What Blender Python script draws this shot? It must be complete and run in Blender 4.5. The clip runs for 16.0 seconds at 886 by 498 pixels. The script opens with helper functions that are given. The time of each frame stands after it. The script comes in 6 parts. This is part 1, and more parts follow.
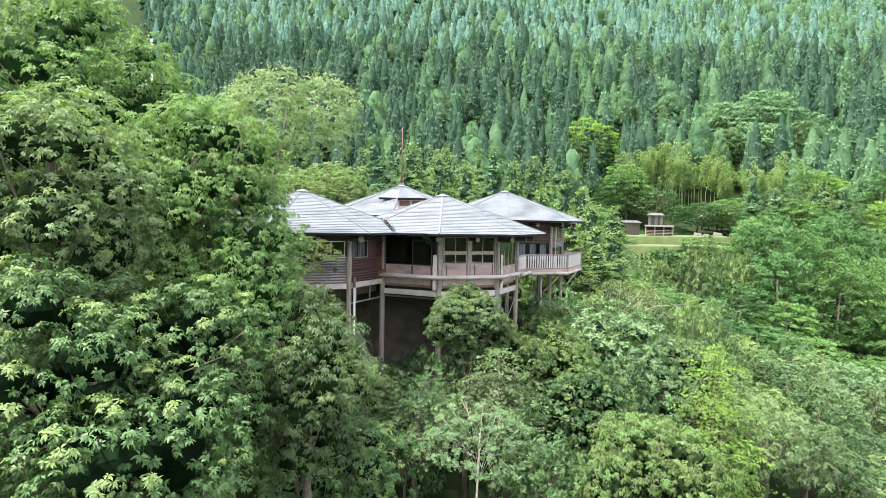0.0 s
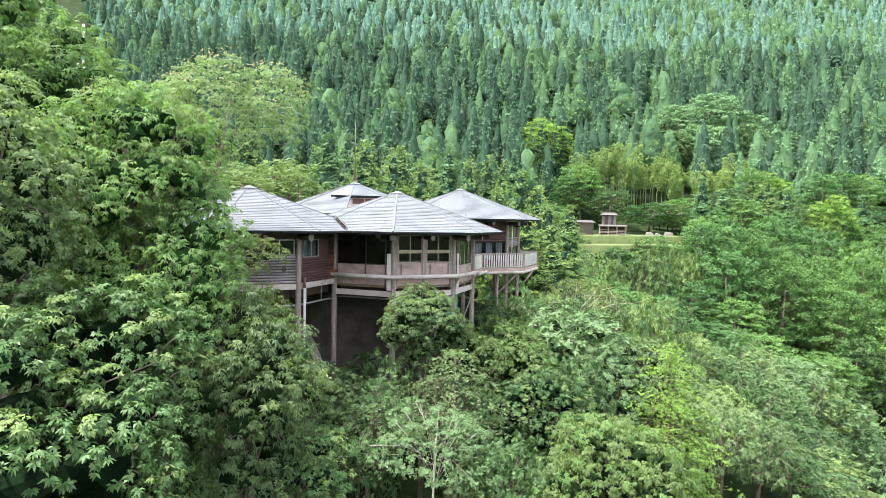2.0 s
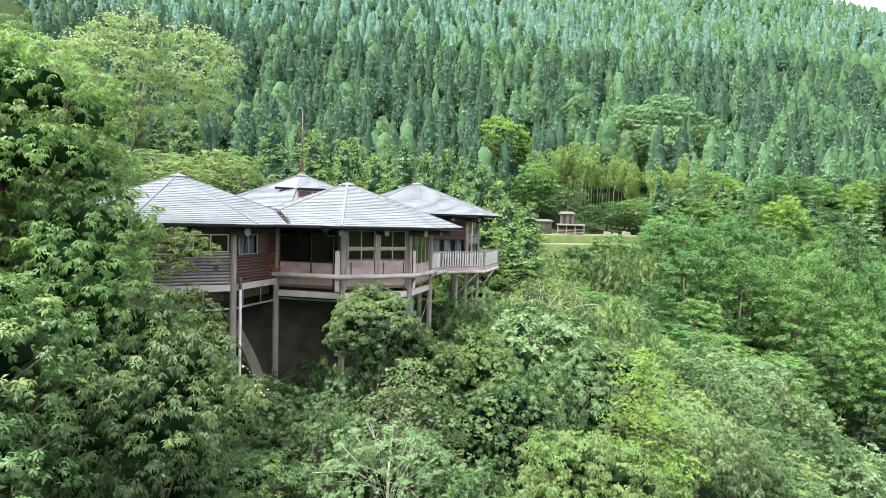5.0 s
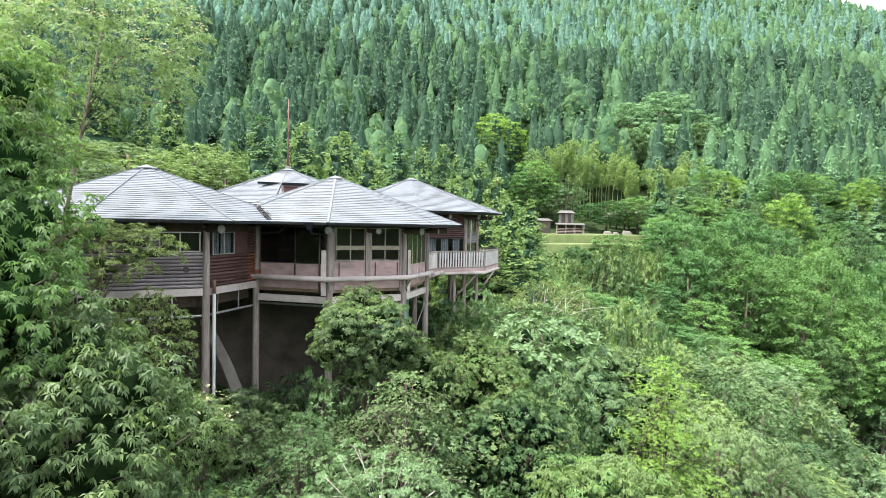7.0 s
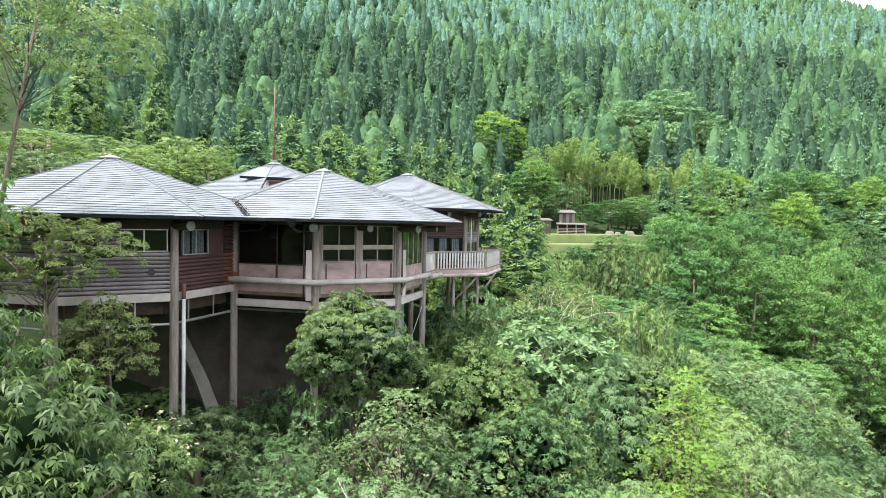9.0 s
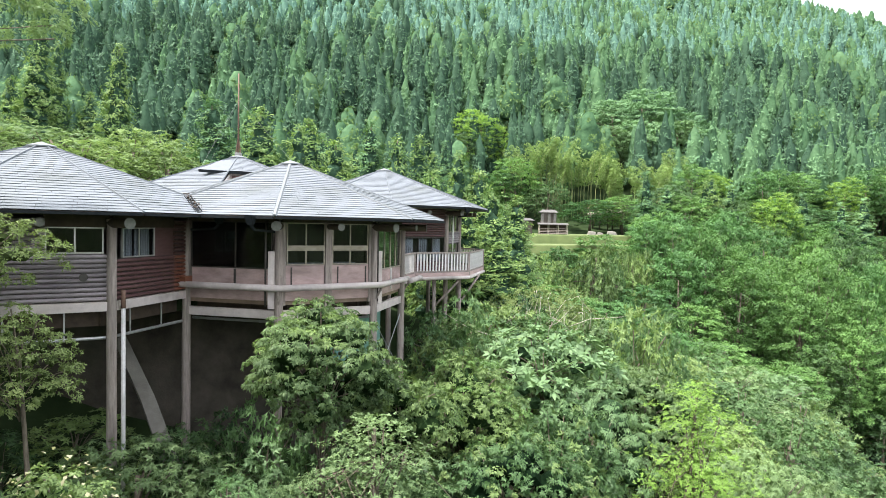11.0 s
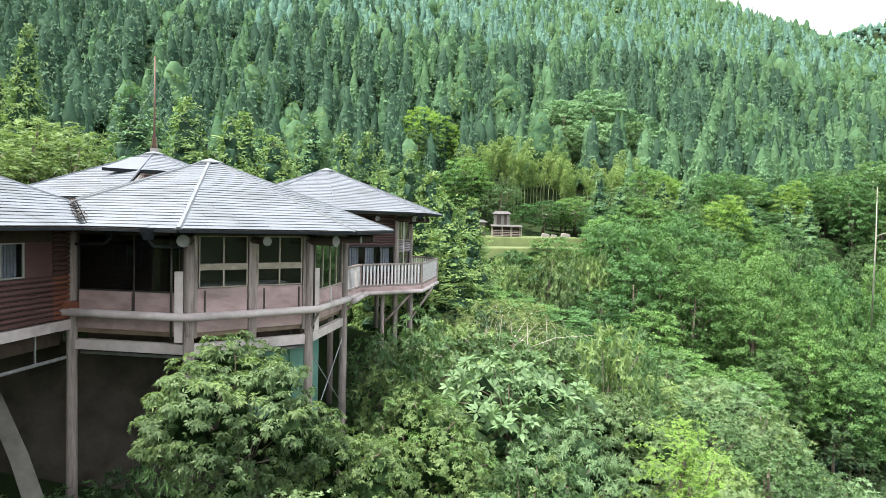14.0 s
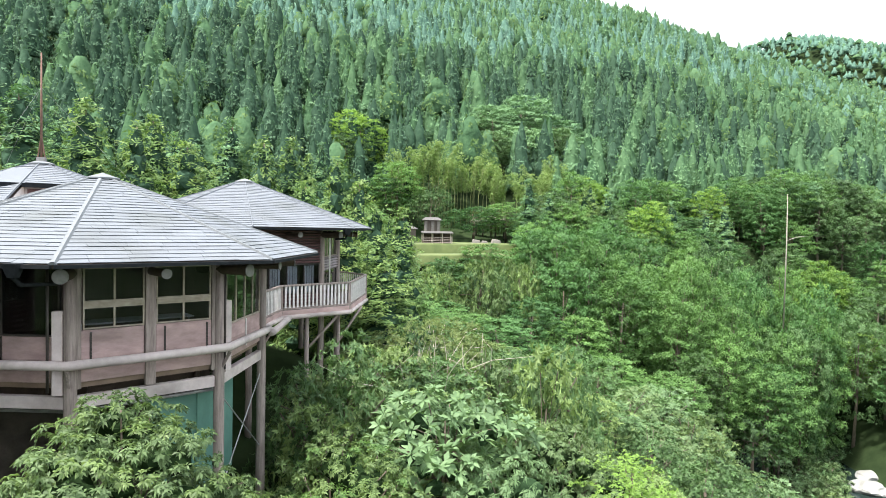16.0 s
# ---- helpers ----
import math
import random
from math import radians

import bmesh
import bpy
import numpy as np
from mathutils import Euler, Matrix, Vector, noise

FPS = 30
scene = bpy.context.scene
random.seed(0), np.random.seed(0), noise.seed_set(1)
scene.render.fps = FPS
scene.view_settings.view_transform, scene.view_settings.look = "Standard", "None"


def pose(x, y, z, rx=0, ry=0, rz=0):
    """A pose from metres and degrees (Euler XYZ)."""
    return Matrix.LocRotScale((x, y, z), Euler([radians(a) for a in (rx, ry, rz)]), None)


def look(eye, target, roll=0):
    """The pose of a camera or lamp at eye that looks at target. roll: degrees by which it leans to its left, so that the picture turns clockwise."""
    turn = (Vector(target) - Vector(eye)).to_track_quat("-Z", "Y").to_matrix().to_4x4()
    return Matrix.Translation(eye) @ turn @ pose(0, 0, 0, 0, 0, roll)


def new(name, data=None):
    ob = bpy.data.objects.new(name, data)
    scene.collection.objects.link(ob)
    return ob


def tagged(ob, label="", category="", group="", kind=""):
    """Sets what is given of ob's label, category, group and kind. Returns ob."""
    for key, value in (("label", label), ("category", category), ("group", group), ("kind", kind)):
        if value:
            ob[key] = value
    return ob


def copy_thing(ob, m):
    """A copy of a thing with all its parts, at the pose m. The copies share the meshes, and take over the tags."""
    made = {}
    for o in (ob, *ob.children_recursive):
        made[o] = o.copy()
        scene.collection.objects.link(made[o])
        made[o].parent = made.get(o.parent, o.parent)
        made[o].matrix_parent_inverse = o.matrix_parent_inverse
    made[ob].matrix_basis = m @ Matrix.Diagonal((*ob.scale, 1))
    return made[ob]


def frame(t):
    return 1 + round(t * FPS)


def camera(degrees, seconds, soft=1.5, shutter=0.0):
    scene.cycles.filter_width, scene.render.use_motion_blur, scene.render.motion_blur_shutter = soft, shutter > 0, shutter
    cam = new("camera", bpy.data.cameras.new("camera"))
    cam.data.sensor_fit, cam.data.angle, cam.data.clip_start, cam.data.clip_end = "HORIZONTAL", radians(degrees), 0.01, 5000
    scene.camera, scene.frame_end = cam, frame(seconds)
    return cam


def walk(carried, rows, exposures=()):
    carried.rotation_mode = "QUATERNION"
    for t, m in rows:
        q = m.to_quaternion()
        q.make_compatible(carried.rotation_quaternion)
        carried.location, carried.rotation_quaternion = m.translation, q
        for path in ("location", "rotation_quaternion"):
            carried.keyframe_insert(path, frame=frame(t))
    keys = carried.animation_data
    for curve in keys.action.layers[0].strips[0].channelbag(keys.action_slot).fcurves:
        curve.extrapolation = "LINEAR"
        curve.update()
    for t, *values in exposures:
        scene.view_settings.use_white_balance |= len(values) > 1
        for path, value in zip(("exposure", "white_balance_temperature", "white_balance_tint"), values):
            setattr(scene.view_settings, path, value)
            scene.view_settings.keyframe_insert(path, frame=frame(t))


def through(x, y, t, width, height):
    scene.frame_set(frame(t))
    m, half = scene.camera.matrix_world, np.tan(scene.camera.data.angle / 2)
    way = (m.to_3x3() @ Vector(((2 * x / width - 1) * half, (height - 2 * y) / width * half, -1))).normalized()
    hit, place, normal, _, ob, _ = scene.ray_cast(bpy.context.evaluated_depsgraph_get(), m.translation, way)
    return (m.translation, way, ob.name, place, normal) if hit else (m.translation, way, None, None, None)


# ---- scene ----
cam = camera(70.9, 16.0, soft=0.8)
PATH = [
    (0, (0.256, 1.155, 20.516), (0.21, 3.152, 20.419), 1.1),
    (0.5, (0.272, 1.375, 20.477), (0.252, 3.373, 20.381), 0.9),
    (1, (0.279, 1.614, 20.451), (0.3, 3.612, 20.355), 1.1),
    (1.5, (0.303, 1.893, 20.393), (0.36, 3.89, 20.3), 1.0),
    (2, (0.334, 2.215, 20.341), (0.429, 4.21, 20.249), 1.1),
    (2.5, (0.36, 2.59, 20.285), (0.496, 4.583, 20.195), 1.0),
    (3, (0.374, 3.032, 20.234), (0.547, 5.022, 20.144), 1.1),
    (3.5, (0.409, 3.554, 20.176), (0.608, 5.542, 20.086), 1.1),
    (4, (0.438, 4.179, 20.119), (0.654, 6.165, 20.029), 1.2),
    (6.5, (0.699, 7.963, 19.788), (0.951, 9.946, 19.704), 1.3),
    (7, (0.76, 8.74, 19.745), (1.014, 10.722, 19.661), 1.2),
    (7.5, (0.837, 9.516, 19.71), (1.094, 11.497, 19.626), 1.1),
    (8, (0.936, 10.256, 19.672), (1.194, 12.238, 19.589), 1.1),
    (10.5, (1.246, 13.94, 19.429), (1.552, 15.915, 19.352), 1.2),
    (11, (1.347, 14.643, 19.448), (1.68, 16.613, 19.371), 1.2),
    (11.5, (1.448, 15.344, 19.464), (1.802, 17.311, 19.386), 1.3),
    (12, (1.529, 16.058, 19.476), (1.9, 18.022, 19.397), 1.3),
    (12.5, (1.653, 16.723, 19.516), (2.04, 18.683, 19.435), 1.4),
    (13, (1.769, 17.364, 19.608), (2.172, 19.321, 19.526), 1.5),
    (13.5, (1.885, 17.94, 19.754), (2.323, 19.889, 19.673), 1.4),
    (14, (2.006, 18.475, 19.926), (2.496, 20.412, 19.848), 1.4),
    (14.5, (2.107, 18.986, 20.129), (2.674, 20.902, 20.055), 1.5),
    (15, (2.199, 19.462, 20.331), (2.836, 21.357, 20.26), 1.3),
    (15.5, (2.316, 19.932, 20.495), (2.996, 21.811, 20.429), 1.2),
    (16, (2.471, 20.364, 20.632), (3.177, 22.235, 20.565), 1.2),
]
walk(cam, [(t, look(eye, target, roll)) for t, eye, target, roll in PATH], exposures=[(0, 1.76), (4, 1.74), (8, 1.68), (11, 1.63), (14, 1.57), (16, 1.51)])

# ---- world and light ----
world = bpy.data.worlds.new("overcast_sky")
scene.world = world
world.use_nodes = True
wn = world.node_tree.nodes
wl = world.node_tree.links
wn.clear()
sky = wn.new("ShaderNodeTexSky")
sky.sky_type = "NISHITA"
sky.sun_disc = False
sky.sun_elevation = radians(68)
sky.sun_rotation = radians(253)
sky.air_density = 1.6
sky.dust_density = 4.0
bg_clear = wn.new("ShaderNodeBackground")
bg_clear.inputs["Strength"].default_value = 0.11
wl.new(sky.outputs["Color"], bg_clear.inputs["Color"])
bg_cloud = wn.new("ShaderNodeBackground")
bg_cloud.inputs["Color"].default_value = (0.93, 0.985, 1.05, 1)
bg_cloud.inputs["Strength"].default_value = 0.98
mixw = wn.new("ShaderNodeMixShader")
mixw.inputs[0].default_value = 0.72
outw = wn.new("ShaderNodeOutputWorld")
wl.new(bg_clear.outputs[0], mixw.inputs[1])
wl.new(bg_cloud.outputs[0], mixw.inputs[2])
wl.new(mixw.outputs[0], outw.inputs["Surface"])

sun_data = bpy.data.lights.new("sun", "SUN")
sun_data.energy = 3.7
sun_data.angle = radians(7)
sun_data.color = (1.0, 0.965, 0.91)
sun = new("sun", sun_data)
sun.matrix_world = look((-34, 0, 90), (0, 10, 0))


# ---- materials ----
def material(name, low, high, rough=0.7, scale=3.0, bump=0.0, bump_scale=40.0, metal=0.0, spec=0.4,
             stretch=(1, 1, 1), per="noise", stain=0.0):
    """A surface whose colour wanders between two tones at two scales, with fine relief."""
    m = bpy.data.materials.new(name)
    m.use_nodes = True
    n, l = m.node_tree.nodes, m.node_tree.links
    p = n["Principled BSDF"]
    p.inputs["Roughness"].default_value = rough
    p.inputs["Metallic"].default_value = metal
    p.inputs["Specular IOR Level"].default_value = spec
    co = n.new("ShaderNodeTexCoord")
    mp = n.new("ShaderNodeMapping")
    mp.inputs["Scale"].default_value = stretch
    l.new(co.outputs["Object"], mp.inputs["Vector"])
    big = n.new("ShaderNodeTexNoise")
    big.inputs["Scale"].default_value = scale
    big.inputs["Detail"].default_value = 6
    big.inputs["Roughness"].default_value = 0.65
    l.new(mp.outputs[0], big.inputs["Vector"])
    fac = big.outputs["Fac"]
    spread = n.new("ShaderNodeMapRange")
    spread.inputs["From Min"].default_value = 0.3
    spread.inputs["From Max"].default_value = 0.7
    l.new(fac, spread.inputs["Value"])
    fac = spread.outputs[0]
    if per != "noise":
        if per == "island":
            src = n.new("ShaderNodeNewGeometry").outputs["Random Per Island"]
        else:
            src = n.new("ShaderNodeObjectInfo").outputs["Random"]
        mean = n.new("ShaderNodeMix")
        mean.inputs[0].default_value = 0.5
        l.new(fac, mean.inputs[2])
        l.new(src, mean.inputs[3])
        fac = mean.outputs[0]
    mix = n.new("ShaderNodeMix")
    mix.data_type = "RGBA"
    mix.inputs[6].default_value = (*low, 1)
    mix.inputs[7].default_value = (*high, 1)
    l.new(fac, mix.inputs[0])
    colour = mix.outputs[2]
    if stain:
        st = n.new("ShaderNodeTexNoise")
        st.inputs["Scale"].default_value = scale * 0.23
        st.inputs["Detail"].default_value = 8
        l.new(mp.outputs[0], st.inputs["Vector"])
        rng_ = n.new("ShaderNodeMapRange")
        rng_.inputs["From Min"].default_value = 0.5
        rng_.inputs["From Max"].default_value = 0.68
        rng_.inputs["To Max"].default_value = stain
        l.new(st.outputs["Fac"], rng_.inputs["Value"])
        sm = n.new("ShaderNodeMix")
        sm.data_type = "RGBA"
        sm.inputs[7].default_value = (0.07, 0.075, 0.06, 1)
        l.new(rng_.outputs[0], sm.inputs[0])
        l.new(colour, sm.inputs[6])
        colour = sm.outputs[2]
    l.new(colour, p.inputs["Base Color"])
    if bump:
        fine = n.new("ShaderNodeTexNoise")
        fine.inputs["Scale"].default_value = bump_scale
        fine.inputs["Detail"].default_value = 4
        l.new(mp.outputs[0], fine.inputs["Vector"])
        b = n.new("ShaderNodeBump")
        b.inputs["Strength"].default_value = bump
        b.inputs["Distance"].default_value = 0.02
        l.new(fine.outputs["Fac"], b.inputs["Height"])
        l.new(b.outputs[0], p.inputs["Normal"])
    return m


CORE = {}


def leaf_material(name, low, high, rough=0.45, through=0.35, glow=(1.1, 1.15, 0.75)):
    """Leaves: each leaf and each plant differs a little in tone; some light passes through the blade."""
    m = bpy.data.materials.new(name)
    m.use_nodes = True
    n, l = m.node_tree.nodes, m.node_tree.links
    p = n["Principled BSDF"]
    p.inputs["Roughness"].default_value = rough
    p.inputs["Specular IOR Level"].default_value = 0.22
    geo = n.new("ShaderNodeNewGeometry")
    info = n.new("ShaderNodeObjectInfo")
    co = n.new("ShaderNodeTexCoord")
    noi = n.new("ShaderNodeTexNoise")
    noi.inputs["Scale"].default_value = 0.45
    noi.inputs["Detail"].default_value = 3
    l.new(co.outputs["Object"], noi.inputs["Vector"])
    a = n.new("ShaderNodeMath")
    a.operation = "MULTIPLY_ADD"
    a.inputs[1].default_value = 0.48
    l.new(geo.outputs["Random Per Island"], a.inputs[0])
    b = n.new("ShaderNodeMath")
    b.operation = "MULTIPLY_ADD"
    b.inputs[1].default_value = 1.1
    b.inputs[2].default_value = -0.42
    l.new(noi.outputs["Fac"], b.inputs[0])
    c = n.new("ShaderNodeMath")
    c.operation = "MULTIPLY_ADD"
    c.inputs[1].default_value = 0.5
    l.new(info.outputs["Random"], c.inputs[0])
    l.new(b.outputs[0], c.inputs[2])
    l.new(c.outputs[0], a.inputs[2])
    cl = n.new("ShaderNodeClamp")
    l.new(a.outputs[0], cl.inputs[0])
    mix = n.new("ShaderNodeMix")
    mix.data_type = "RGBA"
    mix.inputs[6].default_value = (*low, 1)
    mix.inputs[7].default_value = (*high, 1)
    l.new(cl.outputs[0], mix.inputs[0])
    l.new(mix.outputs[2], p.inputs["Base Color"])
    tr = n.new("ShaderNodeBsdfTranslucent")
    warm = n.new("ShaderNodeMix")
    warm.data_type = "RGBA"
    warm.blend_type = "MULTIPLY"
    warm.inputs[0].default_value = 1
    warm.inputs[7].default_value = (*glow, 1)
    l.new(mix.outputs[2], warm.inputs[6])
    l.new(warm.outputs[2], tr.inputs["Color"])
    ms = n.new("ShaderNodeMixShader")
    ms.inputs[0].default_value = through
    l.new(p.outputs[0], ms.inputs[1])
    l.new(tr.outputs[0], ms.inputs[2])
    l.new(ms.outputs[0], n["Material Output"].inputs["Surface"])
    # Crown cores: leaf tone darkened to paint the shade in the gaps between tufts.
    CORE[m] = material(name + "_inner_shade", [v * 0.3 for v in low], [v * 0.7 for v in low], 0.9, 3.5, 1.0, 8, spec=0.05)
    return m


def glass_material(name, tint, gloss=0.9):
    m = bpy.data.materials.new(name)
    m.use_nodes = True
    n, l = m.node_tree.nodes, m.node_tree.links
    n.remove(n["Principled BSDF"])
    t = n.new("ShaderNodeBsdfTransparent")
    t.inputs["Color"].default_value = (*tint, 1)
    g = n.new("ShaderNodeBsdfGlossy")
    g.inputs["Roughness"].default_value = 0.02
    g.inputs["Color"].default_value = (gloss, gloss, gloss, 1)
    lw = n.new("ShaderNodeLayerWeight")
    lw.inputs["Blend"].default_value = 0.5
    pw = n.new("ShaderNodeMath")
    pw.operation = "POWER"
    pw.inputs[1].default_value = 3.5
    l.new(lw.outputs["Facing"], pw.inputs[0])
    f = n.new("ShaderNodeMath")
    f.operation = "MULTIPLY_ADD"
    f.inputs[1].default_value = 0.8
    f.inputs[2].default_value = 0.035
    l.new(pw.outputs[0], f.inputs[0])
    s = n.new("ShaderNodeMixShader")
    l.new(f.outputs[0], s.inputs[0])
    l.new(t.outputs[0], s.inputs[1])
    l.new(g.outputs[0], s.inputs[2])
    l.new(s.outputs[0], n["Material Output"].inputs["Surface"])
    return m


M_SLATE = material("roof_slate", (0.128, 0.140, 0.159), (0.164, 0.178, 0.199), 0.7, 2.2, 0.35, 60, spec=0.3, per="object", stain=0.35)
M_HIP = material("hip_metal", (0.112, 0.124, 0.135), (0.158, 0.169, 0.180), 0.7, 4, 0.1, 30, spec=0.6, stain=0.2)
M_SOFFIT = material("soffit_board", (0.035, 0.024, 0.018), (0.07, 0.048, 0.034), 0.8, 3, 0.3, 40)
M_GUTTER = material("gutter_metal", (0.010, 0.012, 0.014), (0.024, 0.027, 0.03), 0.8, 5, 0.05, spec=0.1)
M_LOG = material("weathered_log", (0.188, 0.148, 0.132), (0.390, 0.323, 0.296), 0.8, 2.5, 0.5, 25, stretch=(6, 6, 0.6), stain=0.4)
M_LOGEND = material("log_end_paint", (0.17, 0.165, 0.16), (0.28, 0.27, 0.265), 0.7, 6, 0.2)
M_PALE = material("pale_painted_wood", (0.427, 0.357, 0.345), (0.589, 0.514, 0.492), 0.6, 2.5, 0.25, 30, stain=0.45)
M_WHITE = material("white_paint", (0.550, 0.512, 0.506), (0.712, 0.675, 0.663), 0.5, 4, 0.1, stain=0.3)
M_PANEL = material("mauve_brown_panel", (0.309, 0.212, 0.204), (0.524, 0.374, 0.356), 0.75, 1.4, 0.25, 30, stretch=(1, 1, 2.5), stain=0.35)
M_BOARD = material("grey_siding", (0.124, 0.102, 0.113), (0.422, 0.364, 0.386), 0.75, 2.2, 0.5, 30, stretch=(1, 1, 5), per="object", stain=0.5)
M_BOARDRED = material("red_brown_siding", (0.076, 0.034, 0.032), (0.154, 0.083, 0.083), 0.7, 2.2, 0.4, 30, stretch=(1, 1, 5), per="object")
M_ORANGE = material("varnished_cedar", (0.143, 0.047, 0.029), (0.247, 0.091, 0.052), 0.5, 2.2, 0.3, 30, stretch=(1, 1, 5), per="object")
M_FRAME = material("window_frame_wood", (0.240, 0.198, 0.156), (0.432, 0.372, 0.300), 0.6, 4, 0.2)
M_DARKFRAME = material("dark_frame", (0.025, 0.02, 0.018), (0.06, 0.05, 0.045), 0.5, 4, 0.1)
M_ALU = material("aluminium_frame", (0.38, 0.36, 0.34), (0.52, 0.5, 0.48), 0.35, 5, 0.05, metal=0.3)
M_GLASS = glass_material("window_glass", (0.66, 0.68, 0.72))
M_DARKGLASS = glass_material("tinted_glass", (0.30, 0.34, 0.33))
M_INTERIOR = material("interior_plaster", (0.272, 0.238, 0.204), (0.408, 0.357, 0.306), 0.9, 1.5)
M_FLOORIN = material("interior_floor", (0.150, 0.105, 0.075), (0.255, 0.180, 0.128), 0.6, 1.5)
M_CURTAIN = material("curtain_cloth", (0.62, 0.62, 0.60), (0.80, 0.80, 0.78), 0.9, 3)
# Stained concrete, toned down further to paint in the shade under the floors.
M_CONC = material("stained_shaded_concrete", (0.030, 0.025, 0.019), (0.105, 0.088, 0.072), 0.9, 0.8, 0.6, 12, stain=0.7)
M_STRUT = material("pale_concrete", (0.12, 0.11, 0.095), (0.22, 0.20, 0.175), 0.9, 1.2, 0.5, 20, stain=0.4)
M_SHEET = material("green_sheet", (0.07, 0.17, 0.14), (0.13, 0.27, 0.22), 0.5, 0.8, 0.1)
M_RUST = material("rusty_steel", (0.10, 0.055, 0.04), (0.19, 0.11, 0.08), 0.7, 6, 0.3)
M_STEEL = material("grey_steel", (0.28, 0.28, 0.28), (0.45, 0.45, 0.45), 0.4, 6, 0.1, metal=0.5)
M_BARK = material("bark", (0.075, 0.058, 0.042), (0.19, 0.155, 0.12), 0.9, 5, 0.8, 30, stretch=(3, 3, 0.7))
M_PALEBARK = material("pale_bark", (0.26, 0.24, 0.20), (0.46, 0.43, 0.37), 0.85, 5, 0.5, 30, stretch=(3, 3, 0.7))
M_DEAD = material("dead_wood", (0.33, 0.29, 0.24), (0.52, 0.47, 0.40), 0.9, 5, 0.3)
M_SOIL = material("forest_floor", (0.014, 0.024, 0.010), (0.032, 0.05, 0.02), 0.95, 0.35, 0.6, 3, spec=0.05)
M_GRASS = material("terrace_grass", (0.072, 0.100, 0.032), (0.128, 0.156, 0.056), 0.9, 0.5, 0.6, 12)
M_ROCK = material("river_stone", (0.20, 0.20, 0.185), (0.34, 0.34, 0.325), 0.85, 0.6, 0.5, 8)
M_WATER = material("river_water", (0.012, 0.022, 0.02), (0.02, 0.035, 0.03), 0.08, 0.5, 0.3, 2.5, spec=0.6)
M_HUTWALL = material("hut_boards", (0.075, 0.060, 0.049), (0.143, 0.116, 0.098), 0.8, 2, 0.3, stretch=(4, 4, 0.5))
M_HUTROOF = material("hut_roof", (0.06, 0.055, 0.052), (0.12, 0.11, 0.105), 0.6, 2, 0.2)
M_STONEPALE = material("pale_stone", (0.160, 0.144, 0.128), (0.272, 0.248, 0.224), 0.85, 4, 0.3)
M_CULM = material("bamboo_culm", (0.16, 0.20, 0.07), (0.30, 0.31, 0.14), 0.5, 3, 0.1)

L_GLOSSY = leaf_material("leaf_evergreen", (0.010, 0.026, 0.010), (0.098, 0.178, 0.062), .48, .22)
L_MID = leaf_material("leaf_mid", (0.012, 0.032, 0.013), (0.140, 0.245, 0.098), .5, .35)
L_LIGHT = leaf_material("leaf_light", (0.032, 0.065, 0.022), (0.257, 0.360, 0.134), .5, .4)
L_WALL = leaf_material("leaf_gully_light", (0.028, 0.082, 0.022), (0.172, 0.311, 0.095), .5, .35)
L_WALLDEEP = leaf_material("leaf_gully_deep", (0.016, 0.057, 0.019), (0.113, 0.237, 0.076), .5, .3)
L_FRESH = leaf_material("leaf_fresh", (0.036, 0.088, 0.026), (0.235, 0.380, 0.128), .5, .45)
L_WILLOW = leaf_material("leaf_willow", (0.029, 0.058, 0.020), (0.235, 0.337, 0.156), .5, .4)
L_MAPLE = leaf_material("leaf_maple", (0.052, 0.112, 0.022), (0.235, 0.375, 0.085), .55, .45)
L_OLIVE = leaf_material("leaf_olive", (0.094, 0.131, 0.046), (0.233, 0.298, 0.114), .6, .35)
L_GREY = leaf_material("leaf_greygreen", (0.044, 0.088, 0.038), (0.227, 0.348, 0.171), .55, .35)
L_CEDAR = leaf_material("leaf_cedar", (0.038, 0.090, 0.054), (0.120, 0.214, 0.119), .7, .2)
# Far cedars: distance haze put into the leaf colour as pale blue-green.
L_CEDAR_HAZE = leaf_material("leaf_cedar_haze", (0.108, 0.209, 0.159), (0.231, 0.382, 0.278), .7, .2)
L_CEDAR4 = leaf_material("leaf_cedar_green", (0.068, 0.152, 0.076), (0.200, 0.340, 0.162), .7, .2)
L_CEDAR3 = leaf_material("leaf_cypress", (0.041, 0.095, 0.028), (0.169, 0.270, 0.086), .6, .25)
L_BAMBOO = leaf_material("leaf_bamboo", (0.123, 0.202, 0.053), (0.258, 0.357, 0.128), .55, .4)
# Bluish crown body: distance haze painted into its base colour.
F_HAZE = material("conifer_haze_shade", (0.061, 0.130, 0.101), (0.149, 0.259, 0.194), 0.9, 1.1, 0.3, 2.2, spec=0.05, per="island")
# All the crown bodies are darker than their sprays, painting shade between boughs.
F_GREEN = material("conifer_shade_green", (0.034, 0.081, 0.041), (0.111, 0.196, 0.097), 0.9, 1.2, 0.3, 2.6, spec=0.05, per="island")
F_DARK = material("conifer_shade_dark", (0.018, 0.043, 0.027), (0.062, 0.117, 0.070), 0.9, 1.2, 0.3, 2.2, spec=0.1, per="island")
for m_ in (F_DARK, F_HAZE, F_GREEN):
    for n_ in m_.node_tree.nodes:
        if n_.type == "BUMP":
            n_.inputs["Distance"].default_value = 0.5
L_PALM = leaf_material("leaf_palm", (0.067, 0.108, 0.038), (0.148, 0.194, 0.083), .5, .2)
L_CREAM = leaf_material("blossom_cream", (0.26, 0.25, 0.15), (0.44, 0.42, 0.28), 0.7, 0.4)


